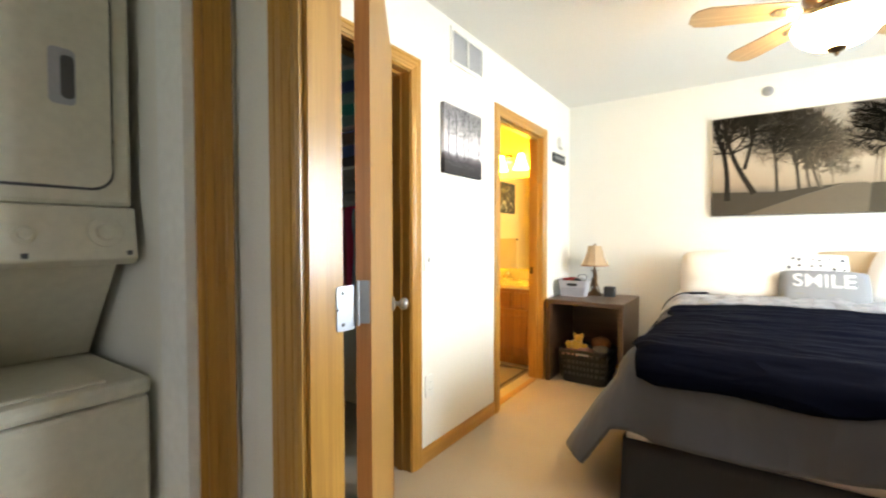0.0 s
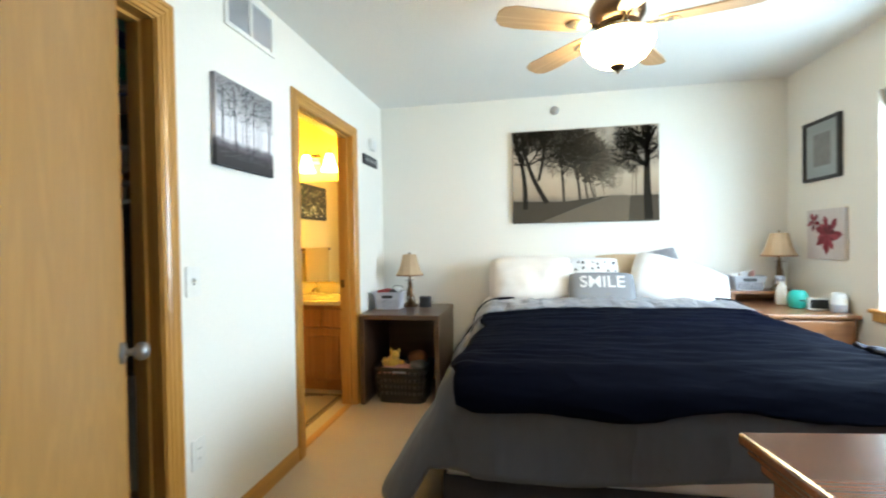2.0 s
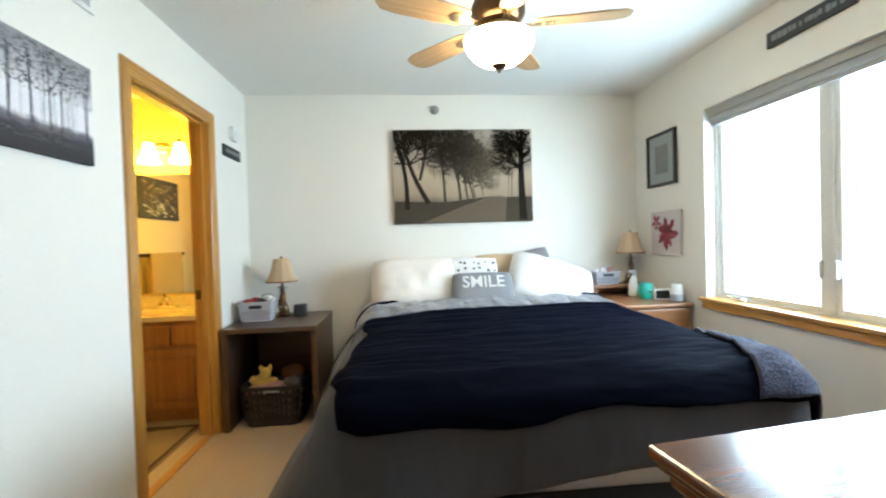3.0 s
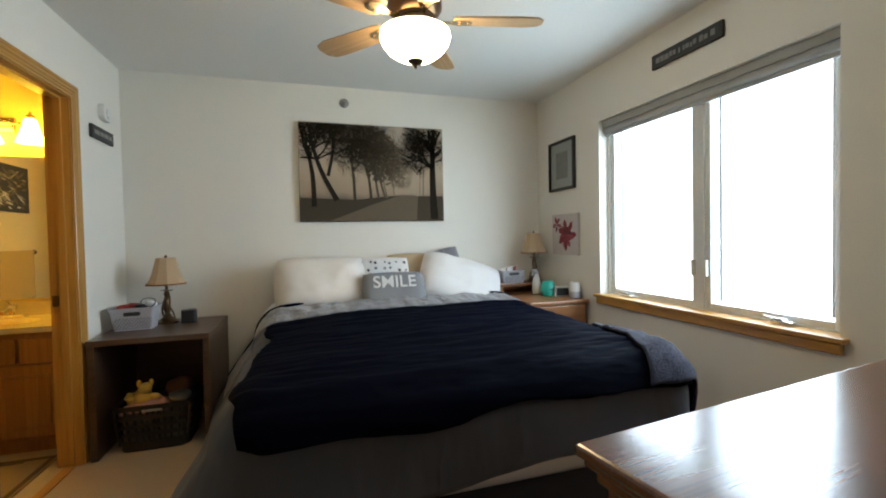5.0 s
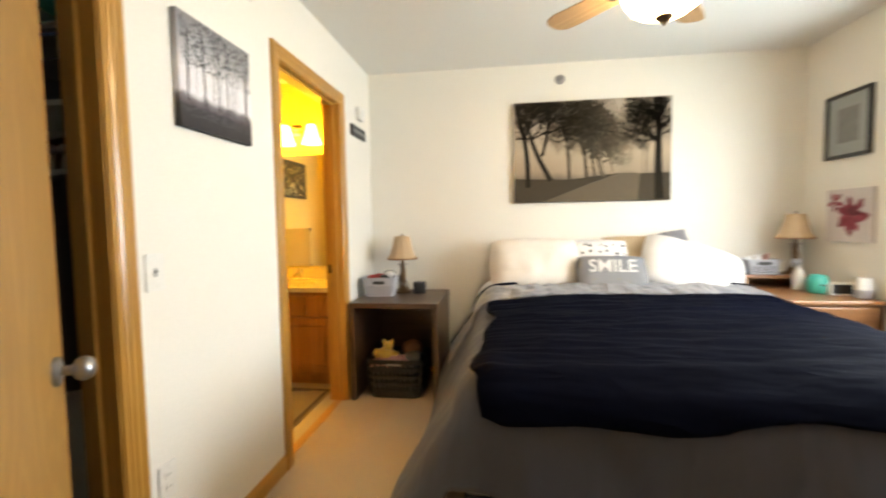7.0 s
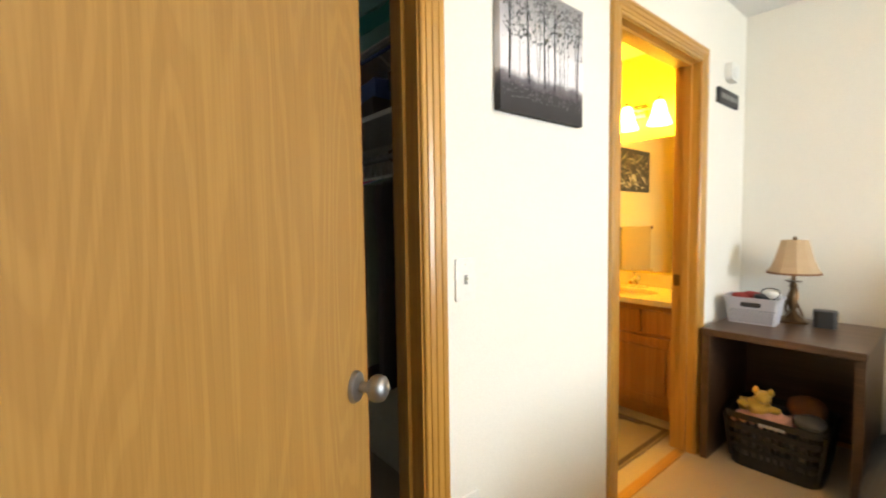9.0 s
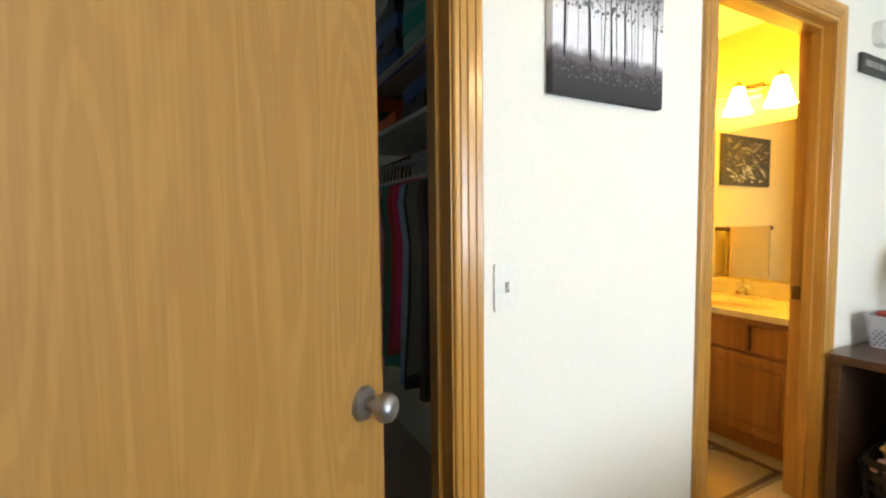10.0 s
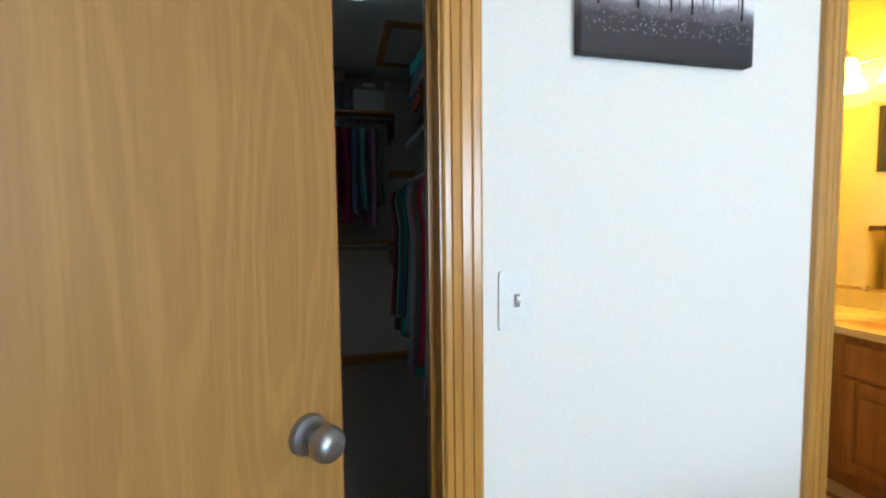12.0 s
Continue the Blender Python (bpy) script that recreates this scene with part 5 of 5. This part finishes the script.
part("door_recess", prism(rounded(0.545, 0.53, 0.045), -0.002, 0.0035, lambda a, b, c: (c, a + 0.028, 1.585 + b)), M_DARKGREY, wd, "dark seam round the dryer door")
dd = part("dryer_door", prism(rounded(0.533, 0.518, 0.04), -0.001, 0.010, lambda a, b, c: (c, a + 0.028, 1.585 + b)), M_DRYER, wd, bev=0.004)
part("door_grip", prism(rounded(0.05, 0.13, 0.012), 0.008, 0.0112, lambda a, b, c: (c, 0.20 + a, 1.58 + b)), M_GREYBIN, dd, "moulded grip")
part("grip_hollow", prism(rounded(0.026, 0.10, 0.01), 0.010, 0.0122, lambda a, b, c: (c, 0.21 + a, 1.58 + b)), M_DARKGREY, dd)


def dial(y, z, r, ticks):
    m = pose(0.0175 - 0.02 * (z - 1.15) / 0.13, y, z, 0, 81, 0)
    dl = part("dial", lathe([(0, 0), (r, 0), (r * 0.95, 0.012), (r * 0.6, 0.016), (r * 0.5, 0.026), (0, 0.027)], 28), M_DRYER, wd, "control dial", smooth=True)
    dl.matrix_local = m
    bm = bmesh.new()
    for k in range(ticks):
        a0 = 2 * math.pi * k / ticks
        shape2 = [(r * q * math.cos(a), r * q * math.sin(a)) for q, a in ((1.12, a0), (1.24, a0), (1.24, a0 + 4.2 / ticks), (1.12, a0 + 4.2 / ticks))]
        bm.faces.new([bm.verts.new((p, q, 0.0012)) for p, q in shape2])
    mk = part("dial_marking", bm, M_DIALTEXT, wd)
    mk.matrix_local = m


dial(0.275, 1.215, 0.037, 14)
dial(0.125, 1.21, 0.022, 9)
dial(-0.02, 1.21, 0.022, 9)
for y, z in ((0.325, 1.165), (0.125, 1.163)):
    part("button", B(0.0, 0.024, y - 0.006, y + 0.006, z - 0.006, z + 0.006), M_DARKGREY, wd)

# ---- closet ----
rnd = random.Random(33)
HUES = [(0.0608, 0.274, 0.243), (0.0912, 0.152, 0.426), (0.6, 0.0608, 0.182), (0.0365, 0.0365, 0.0426), (0.304, 0.6, 0.6), (0.6, 0.6, 0.6), (0.152, 0.182, 0.152), (0.365, 0.0608, 0.0912), (0.0608, 0.486, 0.456), (0.274, 0.395, 0.6), (0.0912, 0.076, 0.0912), (0.6, 0.304, 0.517)]
HUE_NAMES = ["dark green", "navy blue", "crimson", "black", "sea green", "pale grey", "olive", "maroon", "teal", "faded blue", "charcoal", "rose pink"]
FABRIC = [surface("garment_cloth", c, tuple(x * 0.7 for x in c), 0.9, scale=7, fine=260, bumps=0.3) for c in HUES]

rod_mat = M_STEEL
rod_n = thing("closet_rod", pose(0, 0, 0), "metal closet rod and wire shelf along the closet wall", "closet rod")
part("rod", tube(bmesh.new(), (-2.37, 2.62, 1.50), (-1.06, 2.62, 1.50), 0.014), rod_mat, rod_n, smooth=True)
part("shelf_board", B(-2.37, -1.06, 2.52, 2.847, 1.62, 1.638), M_WHITE, rod_n, "white shelf")
upper = thing("closet_shelf", pose(0, 0, 0), "white wire-edged upper shelf along the closet wall", "shelf")
part("board", B(-2.37, -1.06, 2.55, 2.847, 1.875, 1.889), M_WHITE, upper, bev=0.002)
part("front_wire", tube(bmesh.new(), (-2.37, 2.546, 1.888), (-1.06, 2.546, 1.888), 0.006), M_PLASTIC, upper, smooth=True)
part("lower_wire", tube(bmesh.new(), (-2.37, 2.546, 1.855), (-1.06, 2.546, 1.855), 0.006), FABRIC[1], upper, "navy lower edge", smooth=True)
for x in (-1.45, -2.30):
    part("strut", tube(bmesh.new(), (x, 2.56, 1.872), (x, 2.842, 1.70), 0.006), M_PLASTIC, upper, smooth=True)
for x in (-1.45, -2.30):
    part("bracket", prism([(2.847, 1.62), (2.847, 1.36), (2.82, 1.36), (2.61, 1.49), (2.61, 1.52)], x - 0.008, x + 0.008, lambda a, b, c: (c, a, b)), M_BRONZE, rod_n)
rod_w = thing("closet_rod", pose(0, 0, 0), "double closet rods with wooden shelf on the end wall", "closet rod")
for z in (2.055, 1.03):
    part("rod", tube(bmesh.new(), (-3.65, 1.35, z), (-3.65, 2.64, z), 0.014), rod_mat, rod_w, smooth=True)
    part("shelf_board", B(-3.948, -3.60, 1.33, 2.64, z + 0.035, z + 0.05), M_OAKY, rod_w, "wooden shelf")
    part("bracket", B(-3.948, -3.63, 2.615, 2.635, z - 0.16, z + 0.03), M_BRONZE, rod_w, bev=0.004)
solid("cleat_board", B(-3.948, -3.93, 2.62, 2.847, 1.63, 1.69), M_OAKY, "narrow oak cleat on the closet wall", "cleat")
hatch = thing("attic_hatch", pose(-3.15, 2.66, H), "oak-trimmed attic hatch in the closet ceiling", "hatch", kind=S)
for a in ((-0.36, 0.36, -0.18, -0.13), (-0.36, 0.36, 0.12, 0.17), (-0.36, -0.31, -0.13, 0.12), (0.31, 0.36, -0.13, 0.12)):
    part("frame_rail", B(*a, -0.018, -0.0005), M_OAKX, hatch)
part("panel", B(-0.31, 0.31, -0.13, 0.12, -0.008, -0.0005), M_CEIL, hatch)


def garment(m, k, length, width, group, seed):
    ob = thing("garment", m, HUE_NAMES[k] + " shirt on a plastic hanger", "clothes", group)
    bm = bmesh.new()
    prof = [(0.0, 0.10, 0.022), (0.03, 0.45, 0.03), (0.08, 0.95, 0.034), (0.16, 1.0, 0.032), (0.35, 0.92, 0.028), (0.65, 0.95, 0.03), (0.9, 1.0, 0.036), (1.0, 1.02, 0.036)]
    rings, n = [], 20
    for v, ww, tt in prof:
        ring = []
        for i in range(n):
            a = 2 * math.pi * i / n
            f = 1 + 0.35 * v * math.sin(5 * a + seed)
            ring.append(bm.verts.new((tt * f * math.cos(a) + 0.012 * v * math.sin(seed + 7 * v), width / 2 * ww * math.sin(a), -0.075 - length * v + 0.01 * math.sin(3 * a + seed) * v)))
        rings.append(ring)
    for p, q in zip(rings, rings[1:]):
        for i in range(n):
            bm.faces.new((p[i], p[(i + 1) % n], q[(i + 1) % n], q[i]))
    bm.faces.new(rings[0])
    part("cloth", bm, FABRIC[k], ob, smooth=True)
    bm = pipe(bmesh.new(), [(0, -0.012, 0.0), (0, 0.0, 0.0175), (0, 0.014, 0.004), (0, 0.004, -0.03), (0, 0, -0.07)], 0.0042, 6)
    pipe(bm, [(0, -0.2 * width / 0.42, -0.115), (0, 0, -0.07), (0, 0.2 * width / 0.42, -0.115)], 0.004, 6)
    part("hanger", bm, M_PLASTIC, ob)


for i in range(22):
    garment(pose(-1.20 - 0.046 * i - rnd.uniform(0, 0.012), 2.62, 1.50, 0, 0, rnd.uniform(-9, 9)), (i * 5 + (i // 4)) % 12 if i > 3 else (3, 10, 6, 3)[i], rnd.uniform(0.55, 0.74), 0.42, "shirts on the long rod", i * 1.7)
for i in range(12):
    garment(pose(-3.65, 1.82 + 0.062 * i, 2.055, 0, 0, 90 + rnd.uniform(-7, 7)), (i * 7 + 1) % 12, rnd.uniform(0.60, 0.78), 0.40, "shirts on the end rod", i * 2.3)


def box_thing(m, w, d, h, material, label):
    ob = thing("storage_box", m, label, "box")
    part("body", B(-w / 2, w / 2, -d / 2, d / 2, 0, h * 0.72), material, ob, bev=0.004)
    part("lid", B(-w / 2 - 0.006, w / 2 + 0.006, -d / 2 - 0.006, d / 2 + 0.006, h * 0.72, h), M_CARDBOARD, ob, bev=0.004)
    part("label_card", B(w / 2 + 0.0055, w / 2 + 0.0075, -0.05, 0.05, h * 0.78, h * 0.92), M_SHEET, ob, "white label")


box_thing(pose(-3.77, 2.44, 2.106), 0.26, 0.24, 0.24, M_SHEET, "white storage box with a card lid on the shelf")
box_thing(pose(-3.77, 2.12, 2.106), 0.26, 0.26, 0.30, M_DARKGREY, "dark storage box on the shelf")
for i, (x, mm, lab, hh, z) in enumerate(((-1.22, FABRIC[3], "black folded clothes", 0.21, 1.638), (-1.50, FABRIC[4], "sea green folded clothes", 0.36, 1.889), (-1.86, FABRIC[1], "navy folded clothes", 0.30, 1.889), (-1.55, FABRIC[10], "charcoal folded clothes", 0.21, 1.638), (-1.87, surface("orange_cloth", (0.62, 0.14, 0.015), None, 0.9), "bright orange folded cloth", 0.09, 1.638), (-2.19, surface("slate_blue_cloth", (0.16, 0.22, 0.27), None, 0.9), "slate blue folded blankets", 0.21, 1.889), (-2.19, FABRIC[10], "charcoal folded clothes", 0.14, 1.638), (-2.19, surface("orange_fleece", (0.60, 0.15, 0.02), None, 0.95), "bright orange fleece", 0.07, 1.779))):
    n = max(1, int(hh / 0.07))
    ob = thing("folded_clothes", pose(x, 2.70, z, 0, 0, rnd.uniform(-8, 8)), lab + " piled on the closet shelf", "clothes")
    for k in range(n):
        bm = B(-0.14, 0.14, -0.15, 0.13, 0.07 * k + 0.001, 0.07 * k + 0.067)
        bmesh.ops.subdivide_edges(bm, edges=list(bm.edges), cuts=3, use_grid_fill=True)
        for v in bm.verts:
            v.co += Vector((0.018 * noise.noise(v.co * 9 + Vector((i, k, 0))), 0.018 * noise.noise(v.co * 8 + Vector((k, i, 3))), 0.006 * noise.noise(v.co * 11)))
        part("fold", bm, mm if k % 2 == 0 or hh < 0.1 else FABRIC[(1, 3, 8, 10)[(i + k) % 4]], ob, smooth=True, bev=0)
bm = pipe(bmesh.new(), [(-3.1, 2.70, 1.4), (-3.1, 2.68, 1.1), (-3.1, 2.66, 0.75), (-3.1, 2.70, 0.62), (-3.1, 2.73, 0.8), (-3.1, 2.74, 1.4)], 0.008)
solid("hanging_belt", bm, M_BLACK, "black strap hanging on the closet wall", "belt")
# Guessed dome fixture, added to lift the closet out of the dark
dome = thing("added_closet_light", pose(-2.35, 2.28, H), "flush white dome light added to brighten the closet, dimly lit", "ceiling light")
part("base_ring", lathe([(0, -0.0005), (0.15, -0.0005), (0.15, -0.02), (0.14, -0.024), (0, -0.024)], 28), M_PLASTIC, dome, smooth=True)
part("glass_dome", lathe([(0.136, -0.024), (0.125, -0.05), (0.09, -0.075), (0.045, -0.088), (0, -0.091)], 28), M_DIM, dome, "frosted glass dome", smooth=True)
solid("wall_hook", tube(bmesh.new(), (-3.1, 2.85, 1.405), (-3.1, 2.69, 1.405), 0.008), M_STEEL, "metal hook on the closet wall", "hook")

# ---- bathroom ----
VX0, VX1, VY0, VY1, VT = -2.10, -1.04, 4.35, 4.875, 0.755
va = thing("vanity_cabinet", pose(0, 0, 0), "honey oak bathroom vanity with drawers over doors", "vanity")
part("carcass", B(VX0, VX1, VY0 + 0.02, VY1, 0.09, VT - 0.03), M_CABINET, va)
part("toe_kick", B(VX0, VX1, VY0 + 0.06, VY1, 0.0, 0.09), M_CABINET, va)
part("face_rail", B(VX0, VX1, VY0, VY0 + 0.02, VT - 0.075, VT - 0.03), M_CABINET, va)
part("face_rail", B(VX0, VX1, VY0, VY0 + 0.02, 0.09, 0.125), M_CABINET, va)
part("face_rail", B(VX0, VX1, VY0, VY0 + 0.02, 0.52, 0.555), M_CABINET, va)
for x in (VX0, -1.587, VX1 - 0.05):
    part("face_stile", B(x, x + 0.05, VY0 - 0.001, VY0 + 0.02, 0.09, VT - 0.03), M_CABINET, va)
for x0, x1 in ((-2.045, -1.60), (-1.525, -1.318), (-1.282, -1.095)):
    part("drawer_front", B(x0 - 0.01, x1 + 0.01, VY0 - 0.018, VY0 - 0.001, 0.545, 0.69), M_CABINET, va, bev=0.006)
for x0, x1 in ((-2.045, -1.60), (-1.525, -1.095)):
    dr = part("cabinet_door", B(x0 - 0.01, x1 + 0.01, VY0 - 0.014, VY0 - 0.001, 0.115, 0.53), M_CABINET, va)
    for a in ((x0 - 0.01, x0 + 0.04, 0.115, 0.53), (x1 - 0.04, x1 + 0.01, 0.115, 0.53), (x0 + 0.04, x1 - 0.04, 0.115, 0.165), (x0 + 0.04, x1 - 0.04, 0.48, 0.53)):
        part("door_rail", B(a[0], a[1], VY0 - 0.022, VY0 - 0.014, a[2], a[3]), M_CABINET, dr, bev=0.003)
    part("raised_panel", B(x0 + 0.055, x1 - 0.055, VY0 - 0.020, VY0 - 0.014, 0.18, 0.465), M_CABINET, dr, bev=0.005)
ct = thing("bath_countertop", pose(0, 0, 0), "cream cultured marble vanity top with an oval basin", "countertop")


def top_fn(u, v):
    x, y = VX0 - 0.01 + u * (VX1 - VX0 + 0.005), VY0 - 0.025 + v * (VY1 - VY0 + 0.02)
    r = math.hypot((x + 1.545) / 0.22, (y - 4.58) / 0.15)
    dip = 0.0 if r > 1 else 0.13 * (1 - r ** 3) ** 0.8
    return (x, y, VT - dip)


part("slab", sheet(top_fn, 60, 34), M_COUNTER, ct, smooth=True)
part("front_edge", B(VX0 - 0.01, VX1 - 0.005, VY0 - 0.030, VY0 - 0.024, VT - 0.032, VT + 0.002), M_COUNTER, ct, bev=0.002)
part("backsplash", B(VX0 - 0.01, VX1 - 0.005, VY1 - 0.02, VY1, VT + 0.0005, VT + 0.095), M_COUNTER, ct, bev=0.004)
fc = thing("faucet", pose(-1.545, 4.775, VT), "chrome two-lever basin faucet on the vanity top", "faucet")
part("base", prism(rounded(0.16, 0.05, 0.02), 0.0005, 0.022, lambda a, b, c: (a, b, c)), M_CHROME, fc, bev=0.004)
bm = pipe(bmesh.new(), [(0, 0, 0.02), (0, -0.01, 0.055), (0, -0.05, 0.062), (0, -0.105, 0.045)], 0.014, 12)
part("spout", bm, M_CHROME, fc, smooth=True)
part("lever_body", lathe([(0, 0.05), (0.022, 0.05), (0.024, 0.075), (0.014, 0.092), (0, 0.094)], 18), M_CHROME, fc, smooth=True)
part("lever", tube(bmesh.new(), (0, 0, 0.085), (0.0, -0.05, 0.115), 0.008, 0.005), M_CHROME, fc, smooth=True)
mi = thing("wall_mirror", pose(0, 0, 0), "frameless mirror over the vanity", "mirror")
part("glass", B(-1.96, -1.04, 4.872, 4.878, 0.868, 1.825), M_MIRROR, mi)
for x in (-1.8, -1.2):
    part("clip", B(x - 0.012, x + 0.012, 4.866, 4.8715, 0.853, 0.876), M_CHROME, mi)
    part("clip", B(x - 0.012, x + 0.012, 4.866, 4.8715, 1.817, 1.840), M_CHROME, mi)
vl = thing("vanity_light", pose(0, 0, 0), "bath light bar with three lit bell glass shades", "light fixture")
part("backplate", B(-1.73, -1.53, 4.855, 4.879, 1.98, 2.08), M_BRASS, vl, bev=0.006)
part("arm_bar", tube(bmesh.new(), (-1.88, 4.80, 2.03), (-1.38, 4.80, 2.03), 0.009), M_BRASS, vl, smooth=True)
part("post", tube(bmesh.new(), (-1.63, 4.856, 2.03), (-1.63, 4.80, 2.03), 0.012), M_BRASS, vl, smooth=True)
for x in (-1.86, -1.63, -1.40):
    part("glass_shade", lathe([(0.026, 2.055), (0.034, 2.045), (0.042, 2.01), (0.055, 1.96), (0.072, 1.915), (0.080, 1.895), (0.0, 1.905)], 24, (x, 4.765, 0)), M_BULB, vl, "lit bell glass shade", smooth=True)
    part("shade_cap", lathe([(0, 2.055), (0.03, 2.055), (0.024, 2.075), (0.009, 2.085), (0.007, 2.10), (0, 2.102)], 18, (x, 4.765, 0)), M_BRASS, vl, "brass cap", smooth=True)
    part("arm", tube(bmesh.new(), (x, 4.80, 2.03), (x, 4.768, 2.075), 0.006), M_BRASS, vl, smooth=True)
ba = thing("leaf_picture", pose(-2.119, 3.97, 1.72, 0, 0, 90), "dark green canvas with pale leaf strokes on the bathroom wall", "picture")
part("canvas", B(-0.345, 0.345, -0.024, 0, -0.20, 0.20), surface("dark_leaf_print", (0.016, 0.018, 0.012), (0.05, 0.05, 0.03), 0.6, scale=14), ba)
rnd = random.Random(5)
leafm = [surface("leaf_ink", c, None, 0.6) for c in ((0.28, 0.26, 0.14), (0.11, 0.10, 0.05), (0.55, 0.53, 0.38))]
for k in range(95):
    cx, cz, a, L = rnd.uniform(-0.28, 0.28), rnd.uniform(-0.18, 0.16), rnd.uniform(-0.6, 0.9), rnd.uniform(0.03, 0.08)
    L = min(L, 0.315 - abs(cx), 0.195 - abs(cz))
    bm = bmesh.new()
    shape(bm, [(cx - L * math.cos(a), cz - L * math.sin(a)), (cx + 0.01 * math.sin(a), cz - 0.01 * math.cos(a)), (cx + L * math.cos(a), cz + L * math.sin(a)), (cx - 0.01 * math.sin(a), cz + 0.01 * math.cos(a))], 0)
    layer(ba, "leaf", bm, leafm[(k % 3) if cz < 0.0 else (1, 1, 0)[k % 3]], 0.0245 + 0.00006 * k)
tb = thing("towel_bar", pose(-2.119, 4.03, 1.17), "bronze towel bar on the bathroom wall", "towel bar")
for s in (-1, 1):
    part("post", tube(bmesh.new(), (0, s * 0.31, 0), (0.09, s * 0.31, 0), 0.016), M_BRONZE, tb, smooth=True)
    part("knob_end", blob(bmesh.new(), (0.09, s * 0.31, 0), 0.022, 0.026, 0.022), M_BRONZE, tb, smooth=True)
part("bar", tube(bmesh.new(), (0.085, -0.31, 0), (0.085, 0.31, 0), 0.009), M_BRONZE, tb, smooth=True)


def towel_fn(u, v):
    y = -0.285 + 0.57 * u
    s = (v - 0.5) * 1.16
    z = 0.013 - max(0, abs(s) - 0.02)
    return (0.085 + (0.014 if s > 0 else -0.014) * min(1, abs(s) / 0.02) + 0.004 * math.sin(u * 17) * abs(s), y, z)


solidify(solid("bath_towel", sheet(towel_fn, 24, 60), M_TOWEL, "golden bath towel folded over the towel bar", "towel", smooth=True, m=pose(-2.119, 4.03, 1.17)), 0.006)
rug = thing("bath_rug", pose(-1.50, 3.86, 0.001, 0, 0, 0), "beige bath rug with brown vines and a dark border", "rug")
part("rug_body", prism(rounded(0.82, 0.86, 0.02), 0, 0.010, lambda a, b, c: (a, b, c)), M_RUG, rug, bev=0.003)
for a in ((-0.40, 0.40, 0.385, 0.41), (-0.40, 0.40, -0.41, -0.385), (-0.40, -0.375, -0.385, 0.385), (0.375, 0.40, -0.385, 0.385)):
    part("border", B(*a, 0.0095, 0.0125), M_RUGLINE, rug)
rnd = random.Random(12)
for k in range(13):
    x, y, a = rnd.uniform(-0.32, 0.32), rnd.uniform(-0.34, 0.34), rnd.uniform(0, 6.28)
    bm, pts = bmesh.new(), []
    for i in range(14):
        pts.append((max(-0.36, min(0.36, x)), max(-0.37, min(0.37, y)), 0.0105))
        a += 0.32 * math.sin(i * 0.6 + k)
        x, y = x + 0.032 * math.cos(a), y + 0.032 * math.sin(a)
    pts = [p for i, p in enumerate(pts) if i == 0 or Vector(p) != Vector(pts[i - 1])]
    pipe(bm, pts, 0.008, 6)
    part("vine", bm, M_RUGLINE, rug, "brown vine line")
